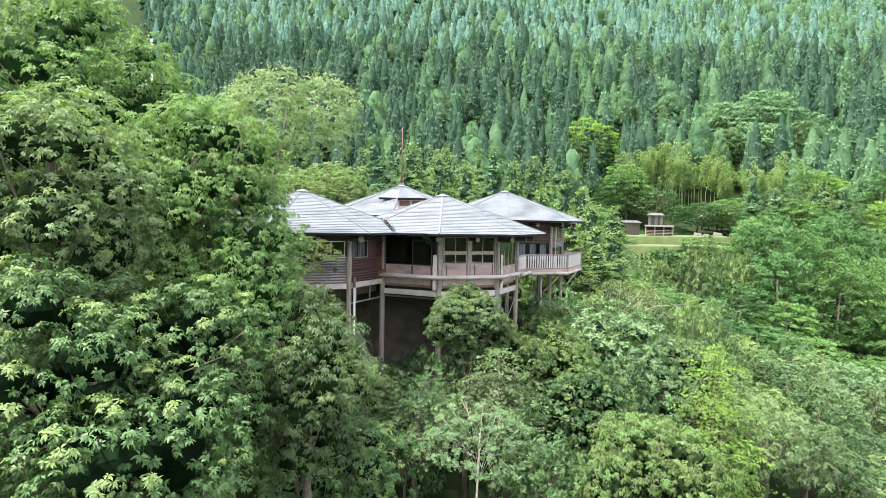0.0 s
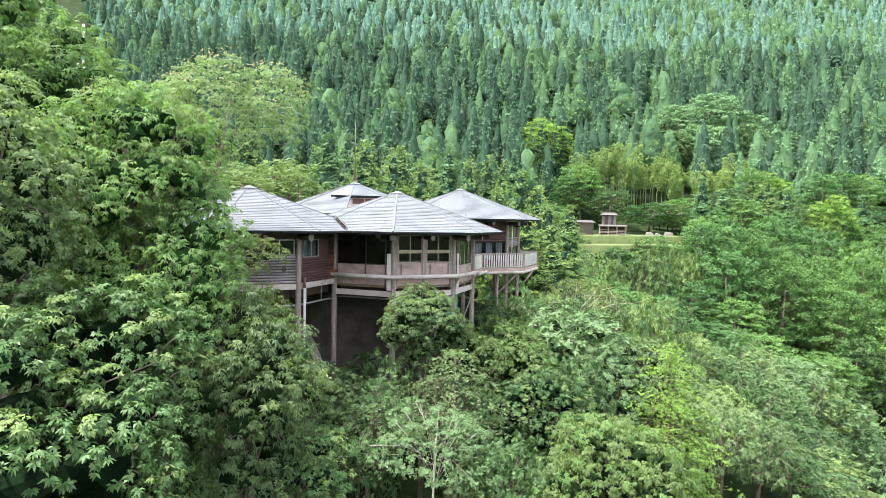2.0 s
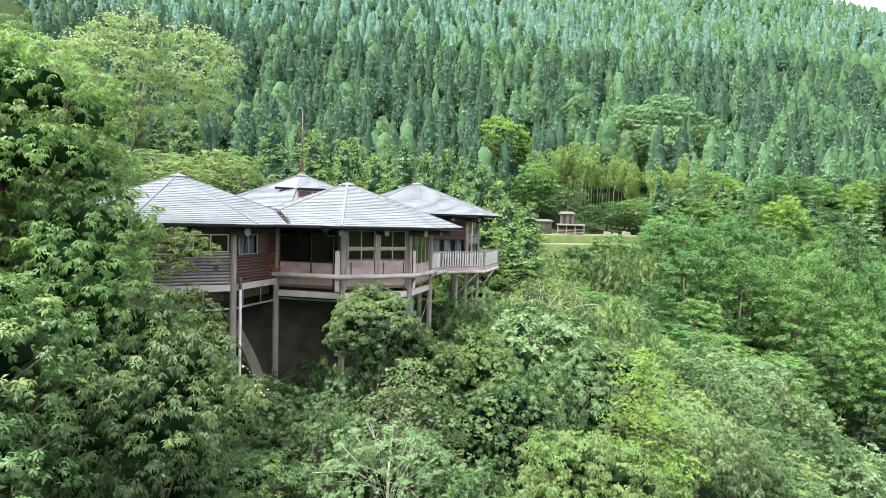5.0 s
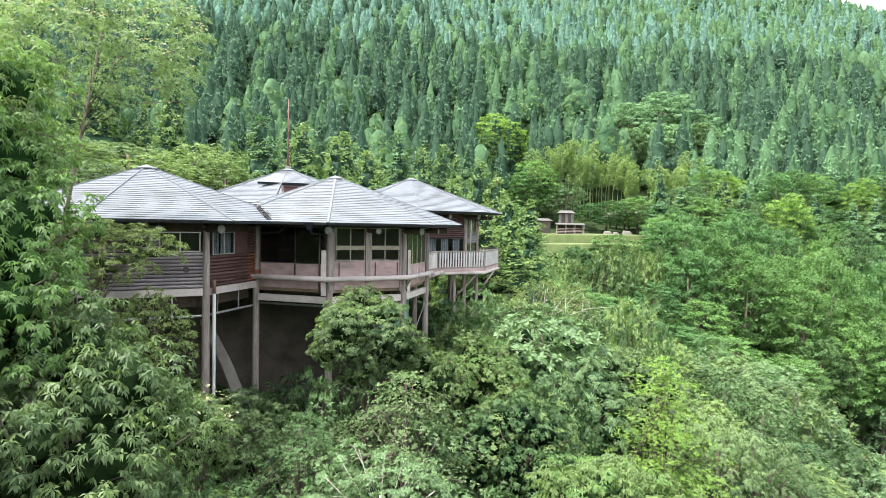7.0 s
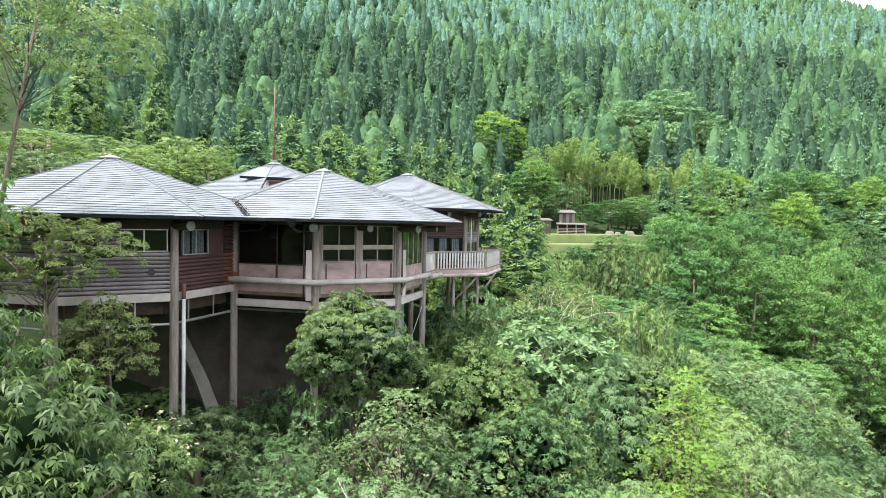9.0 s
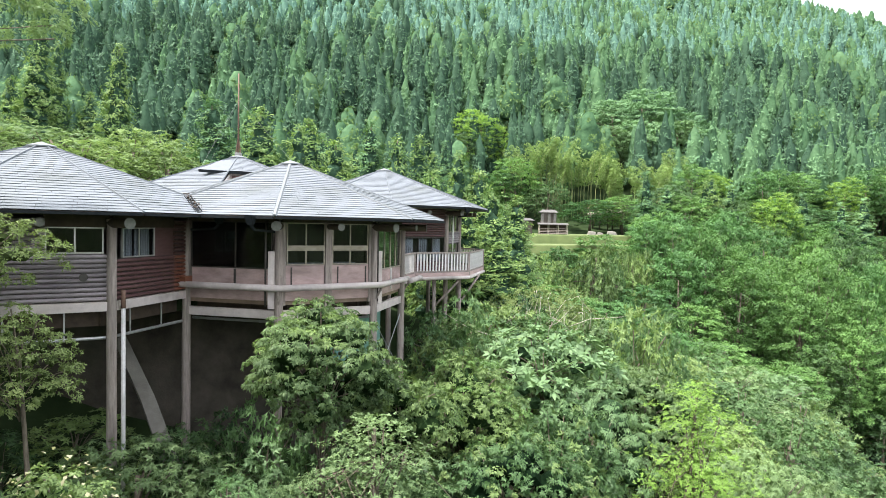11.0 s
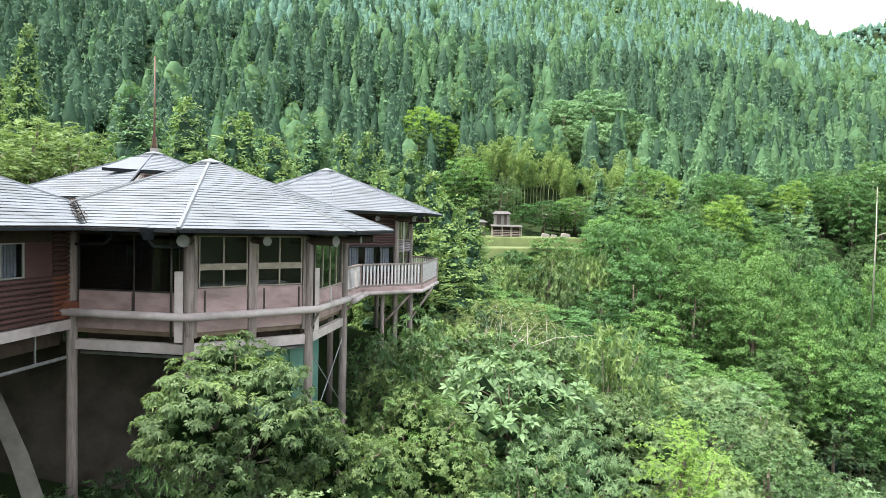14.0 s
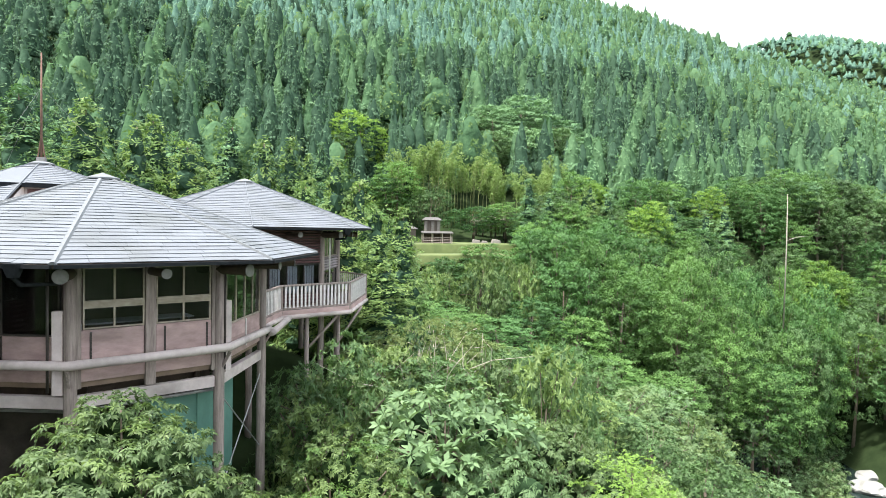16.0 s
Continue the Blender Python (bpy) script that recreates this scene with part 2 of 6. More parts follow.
# ---- mesh helpers ----
class Solid:
    """Collects boxes, rods and plates into one mesh."""

    def __init__(self):
        self.v, self.f = [], []

    def add(self, verts, faces):
        k = len(self.v)
        self.v += [tuple(p) for p in verts]
        self.f += [tuple(i + k for i in q) for q in faces]
        return self

    def hexa(self, p):
        """Eight corners: four below, four above, both anticlockwise."""
        return self.add(p, [(3, 2, 1, 0), (4, 5, 6, 7), (0, 1, 5, 4), (1, 2, 6, 5), (2, 3, 7, 6), (3, 0, 4, 7)])

    def box(self, x0, x1, y0, y1, z0, z1, m=None):
        p = [Vector(q) for q in ((x0, y0, z0), (x1, y0, z0), (x1, y1, z0), (x0, y1, z0),
                                 (x0, y0, z1), (x1, y0, z1), (x1, y1, z1), (x0, y1, z1))]
        return self.hexa([m @ q for q in p] if m else p)

    def rod(self, a, b, r0, r1=None, n=10, caps=True):
        a, b = Vector(a), Vector(b)
        r1 = r0 if r1 is None else r1
        d = (b - a).normalized()
        u = d.cross(Vector((0, 0, 1)) if abs(d.z) < 0.9 else Vector((1, 0, 0))).normalized()
        w = d.cross(u)
        k = [(math.cos(2 * math.pi * i / n), math.sin(2 * math.pi * i / n)) for i in range(n)]
        p = [a + (u * c + w * s) * r0 for c, s in k] + [b + (u * c + w * s) * r1 for c, s in k]
        f = [(i, (i + 1) % n, n + (i + 1) % n, n + i) for i in range(n)]
        if caps:
            f += [tuple(range(n - 1, -1, -1)), tuple(range(n, 2 * n))]
        return self.add(p, f)

    def tube(self, points, radii, n=7):
        """A bent, tapering limb through points."""
        pts = [Vector(p) for p in points]
        ring = []
        for i, p in enumerate(pts):
            d = (pts[min(i + 1, len(pts) - 1)] - pts[max(i - 1, 0)]).normalized()
            u = d.cross(Vector((0.31, 0.95, 0.05))).normalized()
            w = d.cross(u)
            ring += [p + (u * math.cos(2 * math.pi * j / n) + w * math.sin(2 * math.pi * j / n)) * radii[i] for j in range(n)]
        f = [(i * n + j, i * n + (j + 1) % n, (i + 1) * n + (j + 1) % n, (i + 1) * n + j)
             for i in range(len(pts) - 1) for j in range(n)]
        f += [tuple(range(n - 1, -1, -1)), tuple(range((len(pts) - 1) * n, len(pts) * n))]
        return self.add(ring, f)

    def mesh(self, name, mat, smooth=False):
        me = bpy.data.meshes.new(name)
        me.from_pydata([tuple(p) for p in self.v], [], self.f)
        me.materials.append(mat)
        if smooth:
            me.polygons.foreach_set("use_smooth", [True] * len(me.polygons))
        me.update()
        return me


def part(name, solid, mat, parent, label="", smooth=False):
    me = solid.mesh(name, mat, smooth) if isinstance(solid, Solid) else solid
    ob = new(name, me)
    ob.parent = parent
    return tagged(ob, label)


def soft(ob, width=0.012):
    """Rounded edges."""
    b = ob.modifiers.new("bevel", "BEVEL")
    b.width, b.segments, b.limit_method = width, 2, "ANGLE"
    return ob


def quads_mesh(name, v, mats, index=None):
    """A mesh of loose blades, v: (n, corners, 3)."""
    n, k = v.shape[:2]
    me = bpy.data.meshes.new(name)
    me.vertices.add(k * n)
    me.vertices.foreach_set("co", np.ascontiguousarray(v, np.float32).ravel())
    me.loops.add(k * n)
    me.loops.foreach_set("vertex_index", np.arange(k * n, dtype=np.int32))
    me.polygons.add(n)
    me.polygons.foreach_set("loop_start", np.arange(0, k * n, k, dtype=np.int32))
    for m in mats:
        me.materials.append(m)
    if index is not None:
        me.polygons.foreach_set("material_index", np.asarray(index, np.int32))
    me.update(calc_edges=True)
    return me


def unit(a):
    return a / np.maximum(np.linalg.norm(a, axis=-1, keepdims=True), 1e-6)


def blades(rng, c, nrm, length, width, droop=0.4, fold=0.18, corners=4):
    """Leaf blades at c that face nrm, their tips hanging down by droop."""
    n = len(c)
    a = rng.normal(size=(n, 3))
    a[:, 2] -= droop * 2
    a = unit(a - nrm * (a * nrm).sum(1, keepdims=True))
    b = np.cross(nrm, a)
    ln = (length * rng.uniform(0.65, 1.25, n))[:, None]
    wd = (width * rng.uniform(0.7, 1.2, n))[:, None]
    up = nrm * wd * fold
    if corners == 3:
        return np.stack([c - a * ln * 0.5 + b * wd * 0.5, c + a * ln * 0.6 + up, c - a * ln * 0.4 - b * wd * 0.5], 1)
    return np.stack([c - a * ln * 0.5, c + b * wd * 0.5 + up - a * ln * 0.05, c + a * ln * 0.5, c - b * wd * 0.5 + up - a * ln * 0.05], 1)


def clumps(rng, centres, radius, count, flat=0.65, out=0.75, up=0.8):
    """Points and normals on the outer shells of leaf clumps."""
    n = len(centres)
    d = unit(rng.normal(size=(n, count, 3)) + np.array([0, 0, 0.35]))
    r = radius * rng.uniform(0.7, 1.2, (n, 1, 1)) * np.cbrt(rng.uniform(0.25, 1.0, (n, count, 1)))
    p = centres[:, None] + d * r * np.array([1, 1, flat])
    nm = unit(d * out + np.array([0, 0, up]) + rng.normal(size=d.shape) * 0.55)
    return p.reshape(-1, 3), nm.reshape(-1, 3)


BALLS = {}
for k_ in (1, 2):
    bm_ = bmesh.new()
    bmesh.ops.create_icosphere(bm_, subdivisions=k_, radius=1)
    BALLS[k_] = (np.array([tuple(v.co) for v in bm_.verts]), np.array([[v.index for v in f.verts] for f in bm_.faces]))
    bm_.free()


def lobed(rng, radii, count, low=-0.55, lobes=16, size=0.42, inner=(0.5, 0.74)):
    """A crown of overlapping lobes: their middles and radii, and leaf clumps over their outer skin."""
    R = np.array(radii, float)
    i = np.arange(lobes) + 0.5
    z = 1 - (1 - low) * i / lobes
    a = i * 2.39996 + rng.uniform(0, 6.28)
    s = np.sqrt(np.maximum(0, 1 - z * z))
    d = unit(np.stack([s * np.cos(a), s * np.sin(a), z], 1) + rng.normal(size=(lobes, 3)) * 0.22)
    C = np.concatenate([d * R * rng.uniform(*inner, (lobes, 1)), np.zeros((1, 3))])
    k = np.append(rng.uniform(0.7, 1.2, lobes) * size, 0.52)
    S = (0.5 * R + 0.5 * R.mean()) * k[:, None]
    S[:, 2] *= 0.82
    w = k ** 2 / (k ** 2).sum()
    q = rng.choice(len(C), count * 5, p=w)
    e = unit(rng.normal(size=(len(q), 3)) + np.array([0, 0, 0.35]))
    P = C[q] + e * S[q]
    far = np.linalg.norm((P[:, None] - C[None]) / S[None], axis=2)
    far[np.arange(len(q)), q] = 9
    ok = (far.min(1) > 0.93) & (e[:, 2] > -0.55)
    return C, S, P[ok]


def rosettes(rng, at, axis, k, length, width, spread=1.15, droop=0.3, corners=4, fold=0.16):
    """k leaves round each twig end at, spread about its axis and hanging a little."""
    n = len(at)
    u = unit(np.cross(axis, np.array([0.31, 0.95, 0.05])))
    w = np.cross(axis, u)
    phi = (np.arange(k)[None] + rng.uniform(-0.35, 0.35, (n, k))) * (2 * math.pi / k) + rng.uniform(0, 6.28, (n, 1))
    th = (spread * rng.uniform(0.6, 1.2, (n, k)))[..., None]
    a = axis[:, None] * np.cos(th) + (u[:, None] * np.cos(phi)[..., None] + w[:, None] * np.sin(phi)[..., None]) * np.sin(th)
    a[..., 2] -= droop
    a = unit(a).reshape(-1, 3)
    ax = np.repeat(axis, k, axis=0) + rng.normal(size=a.shape) * 0.22
    nrm = unit(ax - a * (a * ax).sum(1, keepdims=True))
    b = np.cross(nrm, a)
    ln = (length * rng.uniform(0.65, 1.2, n * k))[:, None]
    wd = (width * rng.uniform(0.75, 1.2, n * k))[:, None]
    c = np.repeat(at, k, axis=0) + a * ln * 0.55
    sag = np.array([0, 0, -1.0]) * ln * droop * 0.3
    if corners == 3:
        return np.stack([c - a * ln * 0.45 + b * wd * 0.5, c + a * ln * 0.55 + sag, c - a * ln * 0.45 - b * wd * 0.5], 1)
    up = nrm * wd * fold
    return np.stack([c - a * ln * 0.5, c + b * wd * 0.5 + up, c + a * ln * 0.5 + sag, c - b * wd * 0.5 + up], 1)


def scattered(rng, at, axis, k, length, width, reach, droop=0.3):
    """k leaf blades strewn within reach of each point, facing its axis."""
    c = np.repeat(at, k, axis=0) + rng.normal(size=(len(at) * k, 3)) * reach * np.array([0.5, 0.5, 0.3])
    nm = unit(np.repeat(axis, k, axis=0) + rng.normal(size=c.shape) * 0.3)
    return blades(rng, c, nm, length, width, droop, corners=3)


def thin(rng, P, gap, most):
    """Some of the points P, no two nearer than gap."""
    out = np.empty((most, 3))
    n = 0
    for p in P[rng.permutation(len(P))]:
        if n == 0 or ((out[:n] - p) ** 2).sum(1).min() > gap * gap:
            out[n] = p
            n += 1
            if n == most:
                break
    return out[:n]


def foliage(rng, radii, low=-0.55, lobes=18, size=0.4, tuft=0.5, gap=0.72, per=12, k=7, leaf=(0.18, 0.07), flat=0.7,
            up=0.5, spread=1.15, droop=0.3, corners=4, fill=0.3, most=420, young=0.0, loose=0.0):
    """A crown of separate leaf tufts over overlapping lobes, with gaps into its dark inside: lobes, tufts, leaves, leaf kinds."""
    C, S, P = lobed(rng, radii, 1100, low, lobes, size)
    cen = thin(rng, P, gap, most)
    near = np.argmin((np.linalg.norm((cen[:, None] - C[None]) / S[None], axis=2)), axis=1)
    D = unit(unit((cen - C[near]) / S[near]) * 0.9 + np.array([0, 0, up]))
    n = len(cen)
    e = unit(D[:, None] + rng.normal(size=(n, per, 3)) * 0.62)
    grow = rng.uniform(0.7, 1.25, (n, 1, 1)) * tuft
    pos = cen[:, None] + e * grow * rng.uniform(0.5, 1.0, (n, per, 1)) * np.array([1, 1, flat])
    axis = unit(e + np.array([0, 0, up])).reshape(-1, 3)
    # Upward-facing leaves turn paler: young growth, with light on the tops painted in.
    lit = np.repeat(rng.uniform(0, 1, n) < young, per) & (axis[:, 2] > 0.45)
    if loose:
        v = [scattered(rng, pos.reshape(-1, 3), axis, k, *leaf, loose, droop)]
    else:
        v = [rosettes(rng, pos.reshape(-1, 3), axis, k, *leaf, spread, droop, corners)]
    kind = [np.repeat(lit, k)]
    m = int(n * per * fill)
    if m:
        ins = P[rng.integers(0, len(P), m)]
        mid = C[np.argmin(np.linalg.norm(ins[:, None] - C[None], axis=2), axis=1)]
        ins = mid + (ins - mid) * rng.uniform(0.66, 0.98, (m, 1))
        ax = unit(unit(ins - mid) + rng.normal(size=(m, 3)) * 0.5)
        v.append(rosettes(rng, ins, ax, k, leaf[0] * 1.1, leaf[1] * 1.2, 1.3, droop, corners))
        kind.append(np.zeros(m * k, bool))
    return C, S, cen, np.concatenate(v), np.concatenate(kind).astype(np.int32)


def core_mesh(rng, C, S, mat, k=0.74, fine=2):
    """A knobbly body for each lobe, its dark colour painting shade inside the crown."""
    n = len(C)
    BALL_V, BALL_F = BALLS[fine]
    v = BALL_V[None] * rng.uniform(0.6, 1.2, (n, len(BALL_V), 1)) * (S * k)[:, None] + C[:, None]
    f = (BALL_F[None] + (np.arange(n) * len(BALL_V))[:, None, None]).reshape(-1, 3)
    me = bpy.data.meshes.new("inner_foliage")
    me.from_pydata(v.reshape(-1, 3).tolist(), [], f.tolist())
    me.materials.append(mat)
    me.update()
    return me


def limbs(rng, base, top, tips, r0, fork=0.35, twig=0.02):
    """Trunk from base to top, with bent limbs to some of the tips."""
    s = Solid()
    base, top = np.array(base, float), np.array(top, float)
    mid = (base + top) / 2 + rng.normal(size=3) * np.array([1, 1, 0]) * r0 * 1.6
    s.tube([base - (0, 0, 0.5), base + (mid - base) * 0.5, mid, top], [r0 * 1.25, r0, r0 * 0.8, r0 * 0.35], 9)
    for tip in tips:
        k = rng.uniform(fork, 0.95)
        start = base + (top - base) * k
        bend = (start + tip) / 2 + np.array([0, 0, 0.12 * np.linalg.norm(tip - start)])
        r = r0 * 0.42 * (1.2 - k)
        s.tube([start, bend, tip], [r, r * 0.6, twig], 5)
    return s


# ---- the ground ----
def ground(x, y):
    """The hillside: the near bank, the river's gully, the terraces and the mountain behind."""
    x, y = np.asarray(x, float), np.asarray(y, float)
    prof = np.interp(y, [-300, -60, 0, 40, 56, 90, 112, 130], [-60, -22, -7, 9.0, 15.4, 16.4, 18.0, 20.0])
    fade = np.clip((116 - y) / 24, 0, 1)
    side = np.where(x > -8, -0.30 * (x + 4), 1.2 - 0.42 * (x + 8)) - 0.12 * np.maximum(x - 32, 0)
    z = prof + side * fade - 0.45 * np.maximum(x - (18 + 0.5 * (y - 28)), 0) * np.clip((78 - y) / 10, 0, 1)
    t = x - (84 + 0.3 * (y - 78))
    far = np.minimum(-13 + 0.5 * t, 21)
    z = np.maximum(z, np.where(t > -4, far, -99)) - 5.5 * np.exp(-(t / 9) ** 2) * np.clip((112 - y) / 10, 0, 1)
    z = np.maximum(z, -17 + 0 * z)
    c = 0.615 * x + 0.788 * y
    hill = 0.58 * np.maximum(y - 130, 0) - 1.25 * np.maximum(c - 411, 0)
    hill = hill + np.interp(x, [150, 223, 282, 340], [0, 4, -4, -12]) * np.clip((y - 200) / 100, 0, 1)
    z = z + np.where(y > 130, hill, 0)
    ridge = np.interp(x, [380, 470, 490, 505, 537, 577, 640], [140, 172, 188, 206, 202, 183, 160]) - 0.55 * np.maximum(np.abs(c - 705) - 22, 0) + 2.5 * np.sin(x * 0.07 + 1)
    z = np.where(c > 440, np.maximum(z, ridge), z)
    return z + 0.5 * np.sin(x * 0.31 + y * 0.17) * np.sin(y * 0.27 - x * 0.11)


def grid_axis(lo, hi, a, b, fine, coarse):
    inner = np.arange(a, b + 0.01, fine)
    left = a - np.cumsum(np.minimum(coarse, fine * 1.16 ** np.arange(1, 90)))
    right = b + np.cumsum(np.where(np.arange(90) < 45, np.minimum(22, fine * 1.16 ** np.arange(1, 91)), 3 * coarse))
    return np.concatenate([left[left > lo][::-1], inner, right[right < hi]])


gx = grid_axis(-2500, 2500, -30, 110, 2.0, 60)
gy = grid_axis(-2500, 2500, 0, 140, 2.0, 60)
GX, GY = np.meshgrid(gx, gy)
gv = np.stack([GX, GY, ground(GX, GY)], -1).reshape(-1, 3)
nx, ny = len(gx), len(gy)
gi = (np.arange(ny - 1)[:, None] * nx + np.arange(nx - 1)).ravel()
gf = np.stack([gi, gi + 1, gi + nx + 1, gi + nx], 1)
me = bpy.data.meshes.new("ground")
me.vertices.add(len(gv))
me.vertices.foreach_set("co", gv.astype(np.float32).ravel())
me.loops.add(4 * len(gf))
me.loops.foreach_set("vertex_index", gf.astype(np.int32).ravel())
me.polygons.add(len(gf))
me.polygons.foreach_set("loop_start", np.arange(0, 4 * len(gf), 4, dtype=np.int32))
me.materials.append(M_SOIL)
me.update(calc_edges=True)
me.polygons.foreach_set("use_smooth", [True] * len(gf))
tagged(new("ground", me), "dark leaf-littered forest floor of a steep hillside", "ground", kind="structure")

s = Solid()
s.add([(40, -60, -13.6), (90, -60, -13.6), (150, 120, -13.6), (70, 120, -13.6)], [(0, 1, 2, 3)])
water = new("water", s.mesh("water", M_WATER))
tagged(water, "dark shallow river water in the gully", "river", kind="structure")

# ---- the pavilions ----
AP = 4.7                       # from a pavilion's centre to its walls
RV = AP / math.cos(radians(22.5))
EAVE_AP = 6.47
HALF = AP * math.tan(radians(22.5))
CC = Vector((-0.8, 43.5, 0))


def beside(c, angle):
    return c + Vector((math.cos(radians(angle)), math.sin(radians(angle)), 0)) * 2 * AP


CA = beside(CC, 202.5)
CB = beside(CC, 112.5)
CD = beside(CB, 22.5)


def turn(angle):
    return Matrix.Rotation(radians(angle), 4, "Z")


def spoke(angle, r, z):
    return Vector((r * math.cos(radians(angle)), r * math.sin(radians(angle)), z))


def wall_box(angle, s0, s1, d0, d1, z0, z1, solid=None):
    """A box on the wall whose outward normal points along angle: s along it, d out from the centre."""
    return (solid or Solid()).box(d0, d1, s0, s1, z0, z1, turn(angle))


def slate_boxes(ap0, ap1, rise, count):
    """One roof face's slates, from the eave up, for a face that looks along x: the corners of each."""
    rng = random.Random(5)
    out = []
    tan = math.tan(radians(22.5))
    for i in range(count):
        f0, f1 = i / count, (i + 1) / count
        a0, a1 = ap0 + (ap1 - ap0) * f0, ap0 + (ap1 - ap0) * min(f1 + 0.35 / count, 1)
        z0, z1 = rise * f0, rise * min(f1 + 0.35 / count, 1)
        w0, w1 = a0 * tan, a1 * tan
        cuts = [-w0]
        x = -w0 + rng.uniform(0.45, 0.95)
        while x < w0 - 0.25:
            cuts.append(x)
            x += 0.91
        cuts.append(w0)
        for k in range(len(cuts) - 1):
            l0, r0 = cuts[k] + 0.004, cuts[k + 1] - 0.004
            l1, r1 = max(-w1, min(w1, l0)), max(-w1, min(w1, r0))
            lift = 0.02 + rng.uniform(-0.003, 0.007)
            out.append([(a0, l0, z0 + lift), (a0, r0, z0 + lift), (a1, r1, z1 + 0.002), (a1, l1, z1 + 0.002),
                        (a0 + 0.004, l0, z0 + lift + 0.014), (a0 + 0.004, r0, z0 + lift + 0.014), (a1, r1, z1 + 0.010), (a1, l1, z1 + 0.010)])
    return out


def slating(ap0, ap1, rise, count):
    boxes = slate_boxes(ap0, ap1, rise, count)
    return boxes, [Solid().hexa(p).mesh("slate", M_SLATE) for p in boxes]


COURSES = slating(EAVE_AP, 0.36, 2.36, 27)


def roof(pav, ze, courses, ap0=EAVE_AP, ap1=0.36, rise=2.36, cap=True, plain=True, near=(), cut=None, cut_ap=2.95):
    """An eight-sided roof: boarded underside, slate courses, hip caps, top cap, gutters."""
    c22 = math.cos(radians(22.5))
    s = Solid()
    top = [spoke(45 * k, ap0 / c22, ze) for k in range(8)] + [spoke(45 * k, ap1 / c22, ze + rise) for k in range(8)]
    low = [spoke(45 * k, ap0 / c22, ze - 0.07) for k in range(8)] + [spoke(45 * k, ap1 / c22, ze + rise - 0.25) for k in range(8)]
    v = top + low
    on = [k for k in range(8) if k != cut]
    f = [(k, (k + 1) % 8, 8 + (k + 1) % 8, 8 + k) for k in on]
    f += [(16 + (k + 1) % 8, 16 + k, 24 + k, 24 + (k + 1) % 8) for k in on]
    f += [((k + 1) % 8, k, 16 + k, 16 + (k + 1) % 8) for k in on]
    if cut is not None:
        zc = ze + rise * (ap0 - cut_ap) / (ap0 - ap1)
        v = v + [spoke(45 * (cut + d), cut_ap / c22, zc - dz) for dz in (0, 0.09) for d in (0, 1)]
        f += [(32, 33, 8 + (cut + 1) % 8, 8 + cut), (35, 34, 24 + cut, 24 + (cut + 1) % 8), (33, 32, 34, 35)]
    f += [tuple(range(8, 16)), tuple(range(31, 23, -1))]
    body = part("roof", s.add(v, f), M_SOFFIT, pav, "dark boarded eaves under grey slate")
    rest = Solid()
    for k in range(8):
        put = Matrix.Translation((0, 0, ze + 0.004)) @ turn(22.5 + 45 * k)
        if k in near:
            for me_ in courses[1]:
                part("slate", me_, None, body).matrix_basis = put
        else:
            for p in courses[0]:
                if k == cut and p[0][0] > cut_ap + 0.02:
                    continue
                rest.hexa([put @ Vector(v_) for v_ in p])
        a, b = spoke(45 * k, ap0 / c22 + 0.03, ze + 0.03), spoke(45 * k, ap1 / c22, ze + rise + 0.03)
        d = (b - a).normalized()
        side = Vector((-math.sin(radians(45 * k)), math.cos(radians(45 * k)), 0))
        upn = d.cross(side) * (-1 if d.cross(side).z < 0 else 1)
        h = Solid()
        hw = 0.03 if plain else (0.085 if k == 6 else 0.045)
        ring = [side * hw - upn * 0.03, side * hw * 0.5 + upn * 0.045, side * hw * -0.5 + upn * 0.045, side * -hw - upn * 0.03]
        h.add([a + q for q in ring] + [b + q for q in ring], [(0, 1, 5, 4), (1, 2, 6, 5), (2, 3, 7, 6), (3, 0, 4, 7), (3, 2, 1, 0), (4, 5, 6, 7)])
        part("hip_cap", h, M_SLATE if plain else M_HIP, body, "slate hip cap" if plain else "pale folded metal hip cap")
        g = Solid()
        w = ap0 * math.tan(radians(22.5)) - 0.01
        if k == cut:
            g.box(cut_ap + 0.01, cut_ap + 0.09, -cut_ap * 0.414, cut_ap * 0.414, zc - 0.12, zc + 0.01, turn(22.5 + 45 * k))
        else:
            g.box(ap0 + 0.01, ap0 + 0.10, -w, w, ze - 0.085, ze + 0.0, turn(22.5 + 45 * k))
        part("gutter", g, M_GUTTER, body, "dark metal eaves gutter")
    tagged(part("slate_covering", rest, M_SLATE, body), kind="stuff")
    if cap:
        q = Solid()
        q.add([spoke(45 * k, 0.52, ze + rise + 0.02) for k in range(8)] + [spoke(45 * k, 0.52, ze + rise + 0.07) for k in range(8)] + [Vector((0, 0, ze + rise + 0.24))],
              [(k, (k + 1) % 8, 8 + (k + 1) % 8, 8 + k) for k in range(8)] + [(8 + k, 8 + (k + 1) % 8, 16) for k in range(8)] + [tuple(range(7, -1, -1))])
        part("roof_cap", q, M_HIP, body, "eight-sided metal roof cap")
    return body


def eave_logs(pav, ze, corners, mids):
    for a, r, out, dz in [(a, 0.155, 6.2, 0.33) for a in corners] + [(a, 0.11, 5.9, 0.33) for a in mids]:
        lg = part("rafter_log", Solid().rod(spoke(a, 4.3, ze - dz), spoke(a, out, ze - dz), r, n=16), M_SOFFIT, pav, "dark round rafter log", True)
        part("log_end", Solid().rod(spoke(a, out + 0.003, ze - dz), spoke(a, out + 0.03, ze - dz), r + 0.025, n=20), M_LOGEND, lg, "pale painted end of the log")


